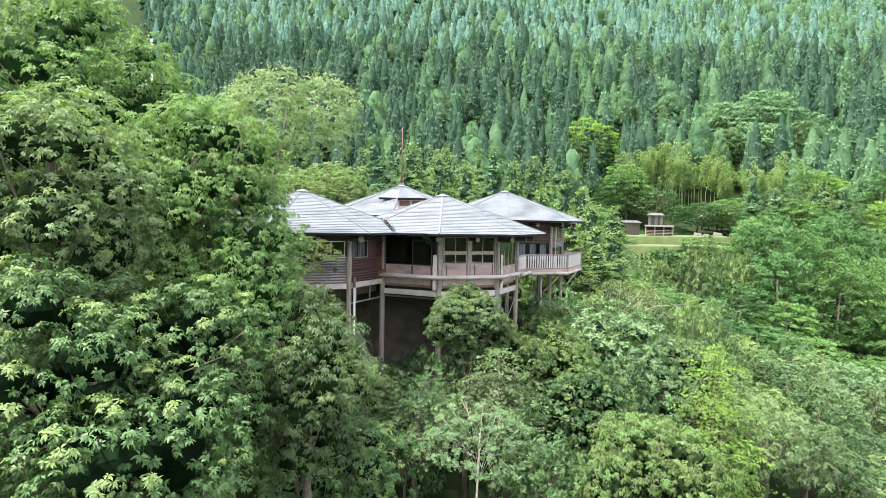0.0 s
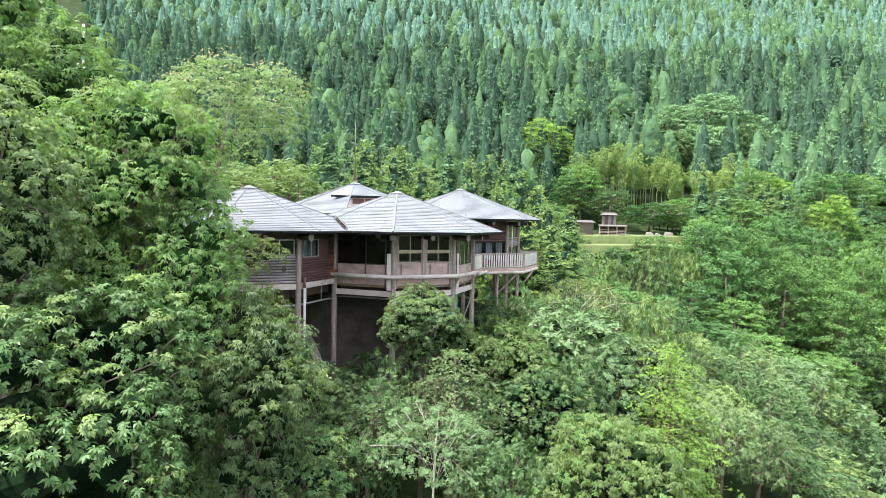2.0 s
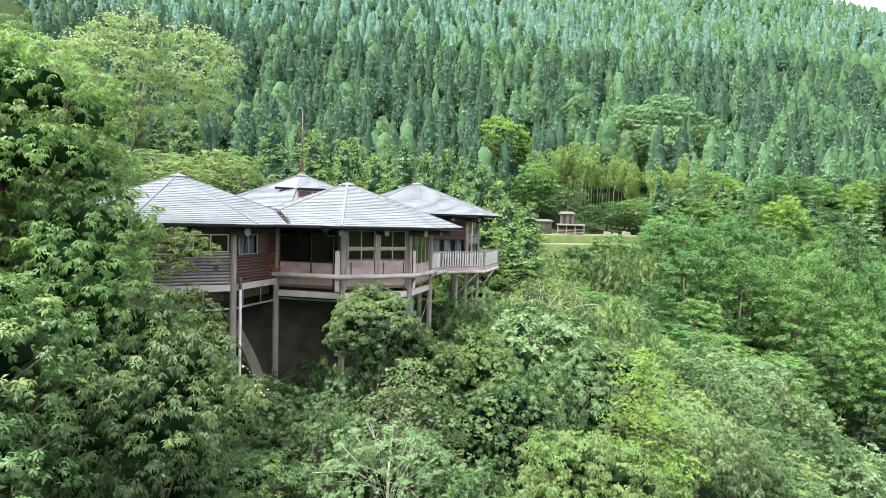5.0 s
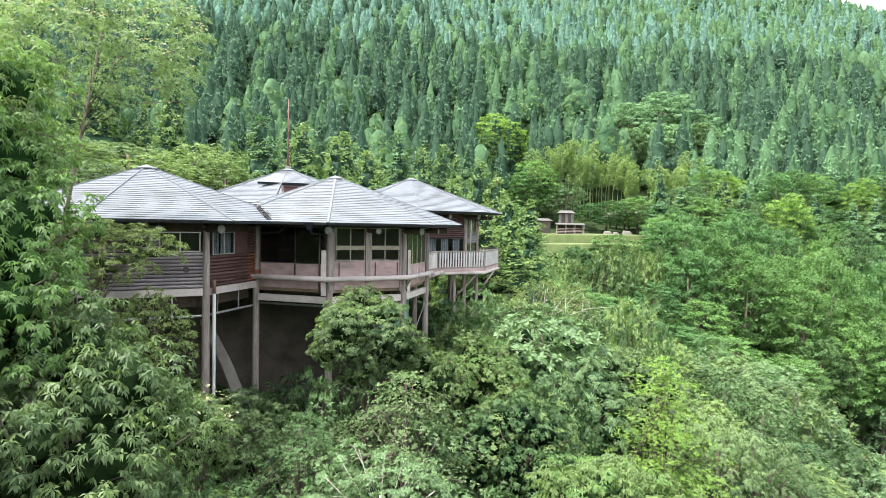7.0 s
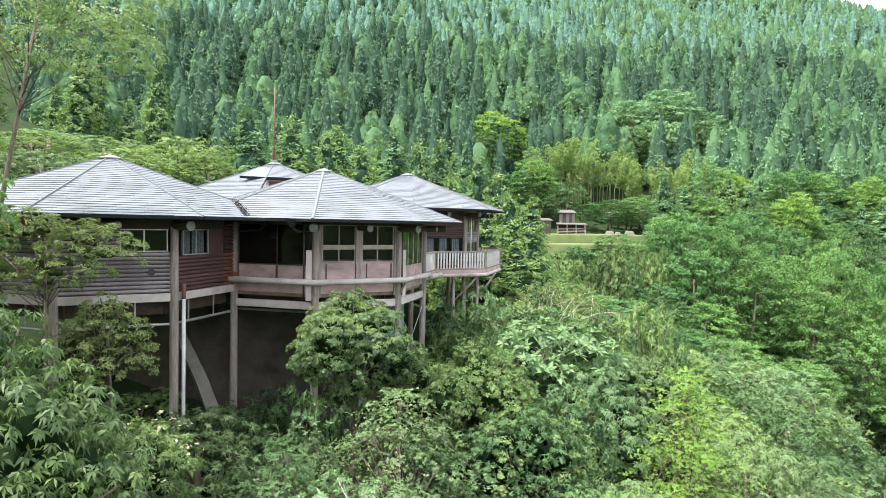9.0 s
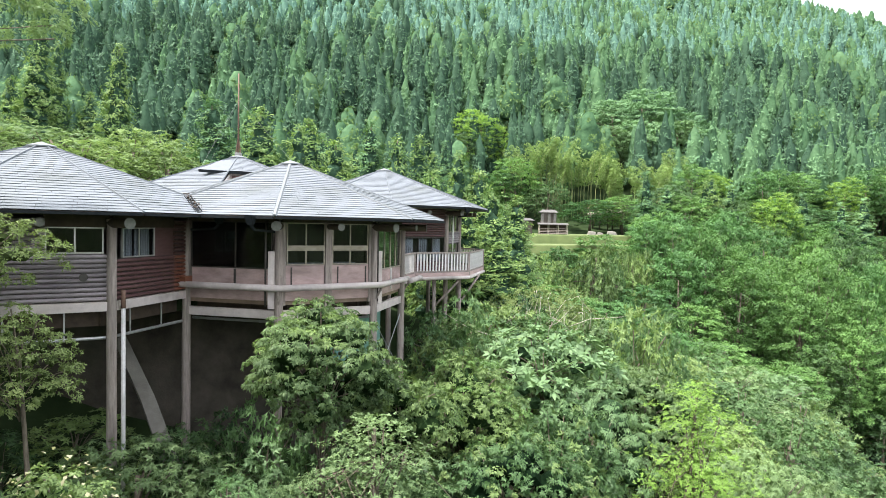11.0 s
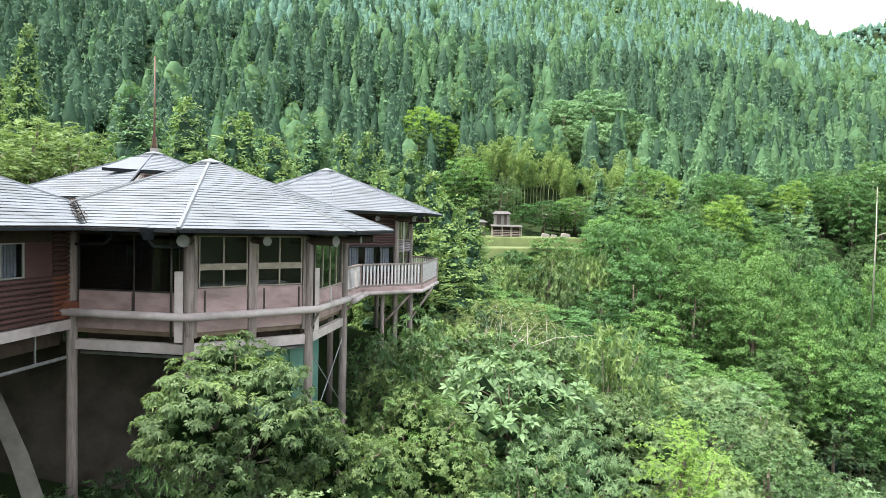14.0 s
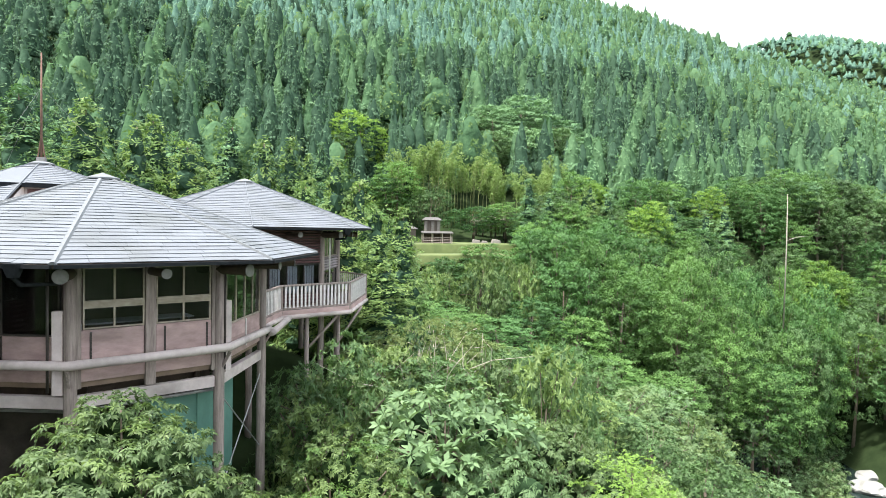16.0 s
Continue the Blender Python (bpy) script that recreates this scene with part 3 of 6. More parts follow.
def column(pav, a, z0, z1, r=0.16, mat=None, rad=RV):
    s = Solid()
    n, rings = 14, 7
    p = [spoke(a, rad, z0 + (z1 - z0) * i / (rings - 1)) for i in range(rings)]
    s.tube(p, [r * (1.06 - 0.10 * i / (rings - 1)) for i in range(rings)], n)
    return part("column", s, mat or M_LOG, pav, "weathered round log column", True)


def pane_row(pav, ang, cuts, z0, z1, frame_mat, glass, label, bar=0.04, deep=0.07, d=AP):
    """A window: outer frame, upright bars at the inner cuts, one pane between each pair."""
    s = Solid()
    wall_box(ang, cuts[0], cuts[-1], d - deep, d, z0, z0 + bar, s)
    wall_box(ang, cuts[0], cuts[-1], d - deep, d, z1 - bar, z1, s)
    wall_box(ang, cuts[0], cuts[0] + bar, d - deep, d, z0 + bar, z1 - bar, s)
    wall_box(ang, cuts[-1] - bar, cuts[-1], d - deep, d, z0 + bar, z1 - bar, s)
    w = part("window", s, frame_mat, pav, label)
    for c in cuts[1:-1]:
        part("mullion", wall_box(ang, c - bar * 0.6, c + bar * 0.6, d - deep + 0.004, d - 0.004, z0 + bar, z1 - bar), frame_mat, w)
    for c0, c1 in zip(cuts, cuts[1:]):
        g = part("pane", wall_box(ang, c0 + bar * 0.7, c1 - bar * 0.7, d - deep * 0.6, d - deep * 0.6 + 0.006, z0 + bar * 0.8, z1 - bar * 0.8), glass, w)
        g.visible_shadow = False
    return w


def siding(pav, ang, s0, s1, z0, z1, mat, h=0.145, d=AP):
    """Rounded log boards lying one on another."""
    n = max(1, round((z1 - z0) / h))
    h = (z1 - z0) / n
    wall = part("wall", wall_box(ang, s0, s1, d - 0.12, d - 0.03, z0, z1), M_DARKFRAME, pav, "dark backing behind the boards")
    prof = [(-0.03, 0.012), (0.025, 0.024), (0.06, h * 0.38), (0.06, h * 0.62), (0.025, h - 0.024), (-0.03, h - 0.012)]
    sol = Solid()
    k = len(prof)
    sol.add([(d + a, s0, b) for a, b in prof] + [(d + a, s1, b) for a, b in prof],
            [(i, i + 1, k + i + 1, k + i) for i in range(k - 1)] + [(k - 1, 0, k, 2 * k - 1), tuple(range(k - 1, -1, -1)), tuple(range(k, 2 * k))])
    me_ = sol.mesh("siding_board", mat)
    for i in range(n):
        o = part("siding_board", me_, None, wall)
        o.matrix_basis = Matrix.Translation((0, 0, z0 + i * h)) @ turn(ang)
    return wall


def pavilion(c, label):
    e = new("pavilion", None)
    e.location = c
    return tagged(e, label, "pavilion", "linked hillside pavilions")


def shell(pav, floor_z, ceil_z, walls):
    """Floor, ceiling and the plain walls that close a pavilion."""
    fl = Solid().add([spoke(45 * k, RV - 0.15, floor_z - 0.2) for k in range(8)] + [spoke(45 * k, RV - 0.15, floor_z) for k in range(8)],
                     [(k, (k + 1) % 8, 8 + (k + 1) % 8, 8 + k) for k in range(8)] + [tuple(range(7, -1, -1)), tuple(range(8, 16))])
    part("floor", fl, M_FLOORIN, pav, "brown board floor indoors")
    ce = Solid().add([spoke(45 * k, RV - 0.02, ceil_z) for k in range(8)] + [spoke(45 * k, RV - 0.02, ceil_z + 0.06) for k in range(8)],
                     [(k, (k + 1) % 8, 8 + (k + 1) % 8, 8 + k) for k in range(8)] + [tuple(range(7, -1, -1)), tuple(range(8, 16))])
    part("ceiling", ce, M_INTERIOR, pav, "dim plaster ceiling indoors")
    for a in walls:
        part("wall", wall_box(a, -HALF, HALF, AP - 0.16, AP - 0.04, floor_z, ceil_z), M_INTERIOR, pav, "plain plaster wall")


# Pavilion C: the glazed one with windows over the slope.
ZE = 19.62
pc = pavilion(CC, "eight-sided timber pavilion with grey slate roof on log stilts")
roof(pc, ZE, COURSES, plain=False, near=(5, 6, 7))
eave_logs(pc, ZE, [-90, -45, 0], [-67.5, -22.5])
for a, z0 in ((-135, 8.4), (-90, 8.2), (-45, 6.8), (0, 7.6), (45, 11.5), (180, 10.0)):
    column(pc, a, z0, ZE - 0.2)
shell(pc, 16.5, 19.52, [22.5, 67.5, 112.5, 157.5, 202.5])
for a in (-112.5, -67.5, -22.5):
    soft(part("beam", wall_box(a, -HALF + 0.1, HALF - 0.1, AP - 0.16, AP + 0.04, 15.80, 16.12), M_PALE, pc, "weathered pale floor beam"))
    # Added dark board stands in for the shade in the gap under the floor.
    part("joist_shadow_board", wall_box(a, -HALF, HALF, AP - 0.75, AP - 0.7, 15.9, 16.5), M_SOFFIT, pc, "dark board standing in for shade in the floor gap")
    soft(part("skirt_panel", wall_box(a, -HALF + 0.12, HALF - 0.12, AP - 0.10, AP - 0.02, 16.46, 17.02), M_PANEL, pc, "mauve-brown skirt panel"))
    part("lintel", wall_box(a, -HALF + 0.1, HALF - 0.1, AP - 0.12, AP + 0.03, 19.42, 19.62), M_SOFFIT, pc, "dark lintel under the eaves")
# wall with paired windows
for s0, s1 in ((-1.80, -0.16), (0.15, 1.80)):
    soft(part("apron_panel", wall_box(-67.5, s0, s1, AP - 0.09, AP - 0.01, 17.03, 17.80), M_PANEL, pc, "mauve-brown panel under the window"))
for s0, m_, s1 in ((-1.66, -0.91, -0.16), (0.15, 0.90, 1.68)):
    pane_row(pc, -67.5, [s0, m_, s1], 17.82, 18.40, M_FRAME, M_GLASS, "lower sliding sash with wood frame")
    soft(part("transom", wall_box(-67.5, s0, s1, AP - 0.08, AP + 0.02, 18.40, 18.52), M_FRAME, pc, "weathered timber transom"))
    pane_row(pc, -67.5, [s0, m_, s1], 18.52, 19.42, M_FRAME, M_GLASS, "upper fixed window with wood frame")
soft(part("post", wall_box(-67.5, -0.14, 0.13, AP - 0.1, AP + 0.05, 16.15, 19.42), M_LOG, pc, "square middle post of the window wall"))
for s0 in (-1.84, 1.70):
    soft(part("post", wall_box(-67.5, s0, s0 + 0.14, AP - 0.1, AP + 0.04, 16.3, 19.42), M_LOG, pc, "square end post of the window wall"))
for s0 in (-1.50, 0.36, 1.55):
    part("batten", wall_box(-67.5, s0, s0 + 0.045, AP - 0.01, AP + 0.025, 17.03, 17.74), M_DARKFRAME, pc, "dark batten on the panel")
# wall with wide dark glazing
soft(part("apron_panel", wall_box(-112.5, -1.72, 1.62, AP - 0.09, AP - 0.01, 17.03, 17.64), M_PANEL, pc, "mauve-brown panel under the dark glazing"))
pane_row(pc, -112.5, [-1.74, 0.13, 1.66], 17.66, 19.42, M_DARKFRAME, M_DARKGLASS, "wide dark glazing in slim frame")
part("batten", wall_box(-112.5, 0.09, 0.17, AP - 0.01, AP + 0.03, 17.03, 17.64), M_DARKFRAME, pc, "dark hinge strip on the panel")
# wall with narrow green-tinted panes
soft(part("apron_panel", wall_box(-22.5, -1.40, 1.74, AP - 0.09, AP - 0.01, 17.03, 17.50), M_PANEL, pc, "mauve-brown panel under the narrow panes"))
part("batten", wall_box(-22.5, 0.25, 0.33, AP - 0.01, AP + 0.03, 16.6, 17.5), M_WHITE, pc, "white batten")
pane_row(pc, -22.5, [-1.40, -0.55, 0.25, 1.0, 1.74], 17.52, 19.42, M_FRAME, M_GLASS, "row of narrow tall panes")
# pilasters and downpipes beside the columns
for a, off in ((-90, -0.27), (-45, 0.26)):
    t_ = turn(a)
    s = Solid().box(RV - 0.10, RV + 0.12, off - 0.12, off + 0.12, 16.2, 18.34, t_)
    soft(part("pilaster", s, M_PALE, pc, "pale boxed pilaster by the column"))
    part("downpipe", Solid().rod(t_ @ Vector((RV + 0.16, off - 0.2, 16.3)), t_ @ Vector((RV + 0.16, off - 0.2, ZE - 0.1)), 0.035, n=8), M_DARKFRAME, pc, "thin dark downpipe", True)
# the pale drain pipe round the wall
s = Solid()
PR = 5.08 / math.cos(radians(22.5))
s.tube([spoke(-137, PR, 17.0), spoke(-135, PR, 17.0), spoke(-112.5, 5.12, 17.0), spoke(-90, PR, 17.0), spoke(-67.5, 5.12, 17.0), spoke(-45, PR, 17.0), spoke(-22.5, 5.14, 17.0), spoke(-8, 5.35, 16.98)], [0.125] * 8, 12)
part("drain_pipe", s, M_PALE, pc, "pale pink-white drain pipe", True)
s = Solid().tube([spoke(-11, 5.45, 16.9), spoke(5, 5.75, 16.82), spoke(32, 7.7, 16.62)], [0.125] * 3, 12)
part("drain_pipe", s, M_PALE, pc, "pale pink-white drain pipe", True)
for a in (-135, -90, -45, 0):
    part("bracket", Solid().rod(spoke(a, RV, 16.2), spoke(a, PR + 0.02, 16.88), 0.05, n=6), M_LOG, pc, "timber pipe bracket")
# cross pipes under the floor, ties and hopper
for a in (-112.5, -67.5):
    part("service_pipe", Solid().rod(turn(a) @ Vector((AP - 0.4, -HALF, 15.62)), turn(a) @ Vector((AP - 0.4, HALF, 15.62)), 0.05, n=8), M_STEEL, pc, "grey service pipe under the floor")
part("tie_rod", Solid().rod(spoke(-45, RV, 15.6), spoke(0, RV, 12.6), 0.02, n=6), M_STEEL, pc, "thin steel tie rod")
part("tie_rod", Solid().rod(spoke(0, RV, 15.4), spoke(-45, RV, 12.4), 0.02, n=6), M_STEEL, pc, "thin steel tie rod")


def hopper(pav, ang, s_, ze):
    """A rainwater hopper hung from the gutter."""
    t_ = turn(ang) @ Matrix.Translation((EAVE_AP + 0.10, s_, ze - 0.02))
    q = Solid()
    w = 0.17
    q.add([t_ @ Vector(p) for p in ((-w, -w, 0.04), (w, -w, 0.04), (w, w, 0.04), (-w, w, 0.04), (-w * .5, -w * .5, -0.28), (w * .5, -w * .5, -0.28), (w * .5, w * .5, -0.28), (-w * .5, w * .5, -0.28))],
          [(0, 1, 2, 3), (7, 6, 5, 4), (0, 4, 5, 1), (1, 5, 6, 2), (2, 6, 7, 3), (3, 7, 4, 0)])
    q.rod(t_ @ Vector((0, 0, -0.28)), t_ @ Vector((-0.2, 0.03, -0.46)), 0.05, n=8)
    h = part("hopper", q, M_GUTTER, pav, "dark metal rainwater hopper")
    part("outlet_pipe", Solid().rod(t_ @ Vector((-0.2, 0.03, -0.46)), t_ @ Vector((-1.3, 0.2, -0.52)), 0.045, n=8), M_GUTTER, h)


hopper(pc, -112.5, 1.85, ZE)
# Added pale drum behind the glass imitates a bright window reflection.
part("wall_lamp", Solid().rod(spoke(-118, AP - 0.6, 18.75), spoke(-118, AP - 0.6, 19.05), 0.16, 0.13, 12), M_CURTAIN, pc, "pale drum standing in for a bright reflection in the glazing", True)

# Pavilion A: boarded, nearest to the tall trees.
pa = pavilion(CA, "eight-sided log-sided pavilion with grey slate roof on stilts")
roof(pa, ZE, COURSES, near=(5, 6, 7))
eave_logs(pa, ZE, [-90, -45], [-67.5])
for a, z0 in ((-90, 7.8), (-45, 6.8), (-135, 9.5), (180, 11.0), (135, 11.5)):
    column(pa, a, z0, ZE - 0.2)
shell(pa, 16.7, 19.52, [67.5, 112.5, 157.5, 202.5, 247.5])
siding(pa, -67.5, -HALF + 0.1, HALF - 0.1, 16.76, 18.28, M_BOARD)
siding(pa, -67.5, -HALF + 0.1, -0.6, 18.28, 19.42, M_BOARD)
pane_row(pa, -67.5, [0.12, 0.92, 1.72], 18.30, 19.14, M_ALU, M_GLASS, "aluminium sliding window in the log wall")
siding(pa, -67.5, -0.6, 0.12, 18.28, 19.42, M_BOARD)
part("lintel", wall_box(-67.5, 0.1, HALF - 0.05, AP - 0.12, AP + 0.02, 19.14, 19.62), M_SOFFIT, pa, "dark boarding over the window")
part("vent", Solid().rod(turn(-67.5) @ Vector((AP, 1.15, 17.55)), turn(-67.5) @ Vector((AP + 0.1, 1.15, 17.55)), 0.13, n=14), M_DARKFRAME, pa, "round dark wall vent")
siding(pa, -22.5, -HALF + 0.15, 1.15, 16.76, 18.12, M_BOARDRED)
siding(pa, -22.5, 1.15, HALF - 0.1, 16.76, 18.12, M_ORANGE)
siding(pa, -22.5, 1.15, HALF - 0.1, 18.12, 19.42, M_BOARDRED)
pane_row(pa, -22.5, [-1.45, -0.65, 0.14], 18.14, 19.14, M_ALU, M_GLASS, "aluminium window with pale curtains")
part("lintel", wall_box(-22.5, -HALF + 0.05, 1.15, AP - 0.12, AP + 0.02, 19.14, 19.62), M_SOFFIT, pa, "dark boarding over the window")
part("board_panel", wall_box(-22.5, 0.14, 1.15, AP - 0.08, AP - 0.01, 18.12, 19.14), M_BOARDRED, pa, "red-brown boarded panel")
for s0, n_ in ((-1.4, 9), (-0.78, 14)):
    q = Solid()
    for i in range(n_):
        wall_box(-22.5, s0 + i * 0.055, s0 + i * 0.055 + 0.05, AP - 0.12 - 0.02 * (i % 2), AP - 0.10 - 0.02 * (i % 2), 18.16, 19.1, q)
    part("curtain", q, M_CURTAIN, pa, "pale gathered curtain behind the glass")
for a in (-67.5, -22.5, -112.5):
    soft(part("beam", wall_box(a, -HALF - 0.02, HALF + 0.02, AP - 0.12, AP + 0.07, 16.43, 16.74), M_PALE, pa, "weathered pale floor beam"))
    part("floor_edge", wall_box(a, -HALF, HALF, AP - 0.5, AP - 0.42, 15.9, 16.6), M_SOFFIT, pa, "dark floor edge")
    part("service_pipe", Solid().rod(turn(a) @ Vector((AP - 0.1, -HALF, 15.55)), turn(a) @ Vector((AP - 0.1, HALF, 15.55)), 0.055, n=8), M_STEEL, pa, "grey service pipe under the floor")
    for s0 in (-1.0, 0.6):
        part("hanger", wall_box(a, s0, s0 + 0.05, AP - 0.13, AP - 0.09, 15.55, 16.43), M_STEEL, pa, "steel pipe hanger")
t_ = turn(-45)
part("downpipe", Solid().rod(t_ @ Vector((RV + 0.12, 0.32, 8.0)), t_ @ Vector((RV + 0.12, 0.32, 16.5)), 0.07, n=10), M_WHITE, pa, "white plastic downpipe", True)
part("downpipe", Solid().rod(t_ @ Vector((RV + 0.12, 0.32, 16.5)), t_ @ Vector((RV + 0.12, 0.32, 17.1)), 0.075, n=10), M_RUST, pa, "red-brown pipe sleeve", True)
siding(pa, -112.5, -HALF + 0.1, HALF - 0.1, 16.76, 19.42, M_BOARD)
part("box_shelf", Solid().box(AP, AP + 0.25, 1.5, 1.95, 16.95, 17.3, turn(-22.5)), M_ORANGE, pa, "orange varnished boxed corner")
hopper(pa, -22.5, 1.2, ZE)

# Pavilion B: behind, with a raised lantern roof and mast.
pb = pavilion(CB, "eight-sided pavilion with raised lantern roof and mast")
roof(pb, 20.66, COURSES, cut=6)
part("dormer_wall", wall_box(-67.5, -1.15, 1.15, 2.45, 2.55, 20.2, 21.98), M_PALE, pb, "weathered pale dormer wall under the cut roof")
for s0 in (-0.95, 0.05):
    part("louvre", wall_box(-67.5, s0, s0 + 0.88, 2.55, 2.58, 21.45, 21.85), M_BOARDRED, pb, "brown louvre in the dormer")
for a in (-90, -45):
    q = Solid()
    side = Vector((-math.sin(radians(a)), math.cos(radians(a)), 0)) * (0.04 if a == -45 else -0.04)
    pts = [spoke(a, 2.75, 20.3), spoke(a, 6.4, 20.3), spoke(a, 6.4, 20.66), spoke(a, 2.75, 22.0)]
    q.hexa([pts[0], pts[1], pts[1] + side, pts[0] + side, pts[3], pts[2], pts[2] + side, pts[3] + side])
    part("cheek", q, M_WHITE, pb, "white rendered cheek of the dormer")
shell(pb, 16.7, 20.5, [22.5 + 45 * k for k in range(8)])
for k in range(8):
    column(pb, 45 * k, 13.0, 20.6)
for a in (-157.5, -112.5):
    siding(pb, a, -HALF + 0.1, HALF - 0.1, 16.8, 20.5, M_BOARDRED)

# Pavilion D: behind, with the railed balcony.
pd = pavilion(CD, "eight-sided red-brown boarded pavilion with slate roof and balcony")
ZD = 20.50
roof(pd, ZD, COURSES, near=(6, 7))
eave_logs(pd, ZD, [-90, -45, 0], [-67.5, -22.5])
for k in range(8):
    column(pd, 45 * k, 10.0 if k in (6, 7, 0) else 13.0, ZD - 0.2, 0.15)
shell(pd, 16.7, 20.4, [22.5, 67.5, 112.5, 157.5, 202.5])
siding(pd, -67.5, -HALF + 0.1, HALF - 0.1, 18.72, 20.4, M_BOARDRED)
siding(pd, -67.5, -HALF + 0.1, HALF - 0.1, 16.7, 17.2, M_BOARDRED)
pane_row(pd, -67.5, [-1.8, -0.95, 0.0, 0.95, 1.8], 17.2, 18.70, M_DARKFRAME, M_GLASS, "dark-framed glazed doors onto the balcony")
for s0 in (-0.8, 0.15, 1.1):
    q = Solid()
    for i in range(8):
        wall_box(-67.5, s0 + i * 0.07, s0 + i * 0.07 + 0.06, AP - 0.25 - 0.03 * (i % 2), AP - 0.23 - 0.03 * (i % 2), 17.25, 18.6, q)
    part("curtain", q, M_CURTAIN, pd, "pale lace curtain behind the glass")
siding(pd, -22.5, -HALF + 0.1, HALF - 0.1, 18.3, 19.0, M_BOARD)
pane_row(pd, -22.5, [-1.8, -0.6, 0.6, 1.8], 19.0, 20.4, M_FRAME, M_GLASS, "high windows under the eaves")
pane_row(pd, -22.5, [-1.8, 0, 1.8], 16.75, 18.3, M_DARKFRAME, M_GLASS, "glazed doors onto the balcony")
hopper(pd, -67.5, 2.2, ZD)
part("downpipe", Solid().rod(spoke(-42, RV + 0.3, 16.6), spoke(-42, RV + 0.3, ZD - 0.3), 0.04, n=8), M_WHITE, pd, "white downpipe", True)

# Balcony round pavilion D.
bal = new("balcony", None)
bal.location = CD
tagged(bal, "pale painted timber balcony with slatted railing", "balcony")
BR = 6.78
ring = [spoke(a, BR, 0) for a in (-98, -45, 0, 45, 90)]
ring[0] = ring[1] + (spoke(-90, BR, 0) - ring[1]) * 0.72
inner = [spoke(a, RV - 0.05, 0) for a in (-90, -45, 0, 45, 90)]
ZDK = 16.62
q = Solid()
for i in range(4):
    a, b, c_, d_ = ring[i], ring[i + 1], inner[i + 1], inner[i]
    q.hexa([Vector((p.x, p.y, ZDK - 0.16)) for p in (a, b, c_, d_)] + [Vector((p.x, p.y, ZDK)) for p in (a, b, c_, d_)])
part("deck", q, M_LOG, bal, "weathered timber deck")
start = spoke(-90, BR, 0) + Vector((0.35, -1.9, 0))
runs = [(start, ring[0])] + [(ring[i], ring[i + 1]) for i in range(4)]
q = Solid()
p0, p1 = start, ring[0]
q.hexa([Vector((p.x, p.y, ZDK - 0.16)) for p in (p0, p1, p1 + Vector((-1.6, 0.3, 0)), p0 + Vector((-1.4, 0, 0)))] + [Vector((p.x, p.y, ZDK)) for p in (p0, p1, p1 + Vector((-1.6, 0.3, 0)), p0 + Vector((-1.4, 0, 0)))])
part("deck", q, M_LOG, bal, "short link of deck to the next pavilion")
for i, (a, b) in enumerate(runs):
    d = (b - a).normalized()
    nrm = Vector((d.y, -d.x, 0))

    def bar(z0, z1, o0, o1, e0=0.0, e1=0.0):
        p = [a - d * e0 + nrm * o0, a - d * e0 + nrm * o1, b + d * e1 + nrm * o1, b + d * e1 + nrm * o0]
        p = [p[1], p[2], p[3], p[0]]
        return Solid().hexa([Vector((v_.x, v_.y, z0)) for v_ in p] + [Vector((v_.x, v_.y, z1)) for v_ in p])

    soft(part("handrail", bar(ZDK + 1.16, ZDK + 1.25, -0.06, 0.06), M_LOG, bal, "brown-grey handrail"))
    part("bottom_rail", bar(ZDK + 0.10, ZDK + 0.17, -0.03, 0.03), M_LOG, bal, "brown bottom rail")
    soft(part("fascia", bar(ZDK - 0.17, ZDK + 0.06, 0.0, 0.05), M_PANEL, bal, "mauve-brown deck fascia"))
    part("edge_log", Solid().rod(Vector((a.x, a.y, ZDK - 0.26)) + nrm * 0.06, Vector((b.x, b.y, ZDK - 0.26)) + nrm * 0.06, 0.105, n=12), M_PALE, bal, "pale rounded edge log", True)
    length = (b - a).length
    n = max(2, round(length / 0.205))
    me_ = Solid().box(-0.045, 0.045, -0.018, 0.018, ZDK + 0.17, ZDK + 1.16).mesh("baluster", M_WHITE)
    for k in range(1, n):
        o = part("baluster", me_, None, bal)
        p = a + d * (length * k / n)
        o.matrix_basis = Matrix.Translation((p.x, p.y, 0)) @ Matrix.Rotation(math.atan2(d.y, d.x), 4, "Z")
    p = b
    soft(part("rail_post", Solid().box(p.x - 0.06, p.x + 0.06, p.y - 0.06, p.y + 0.06, ZDK - 0.1, ZDK + 1.17), M_LOG, bal, "square railing post"))
for a in (-62, -38):
    p = spoke(a, 5.7, 0)
    part("prop", Solid().rod((p.x, p.y, 7.5), (p.x, p.y, ZDK - 0.16), 0.13, 0.11, 10), M_LOG, bal, "log prop under the deck", True)
    w_ = spoke(a + 14, BR - 0.3, ZDK - 0.3)
    part("brace", Solid().rod((p.x, p.y, ZDK - 2.0), w_, 0.07, n=8), M_LOG, bal, "slanting timber brace", True)

# Mast on pavilion B.
mast = new("mast", None)
mast.location = CB
tagged(mast, "thin rusty steel mast with guy wires on the lantern roof", "mast")
part("base_block", Solid().box(-0.17, 0.17, -0.17, 0.17, 23.05, 23.36), M_LOGEND, mast, "pale block under the mast")
part("frame_legs", Solid().rod((-0.14, 0, 23.3), (0, 0, 24.3), 0.03).rod((0.14, 0, 23.3), (0, 0, 24.3), 0.03).rod((0, 0.14, 23.3), (0, 0, 24.3), 0.03), M_RUST, mast, "rusty tripod legs")
part("pole", Solid().rod((0, 0, 23.3), (0, 0, 27.9), 0.055, 0.03, 10), M_RUST, mast, "rusty tapering pole", True)
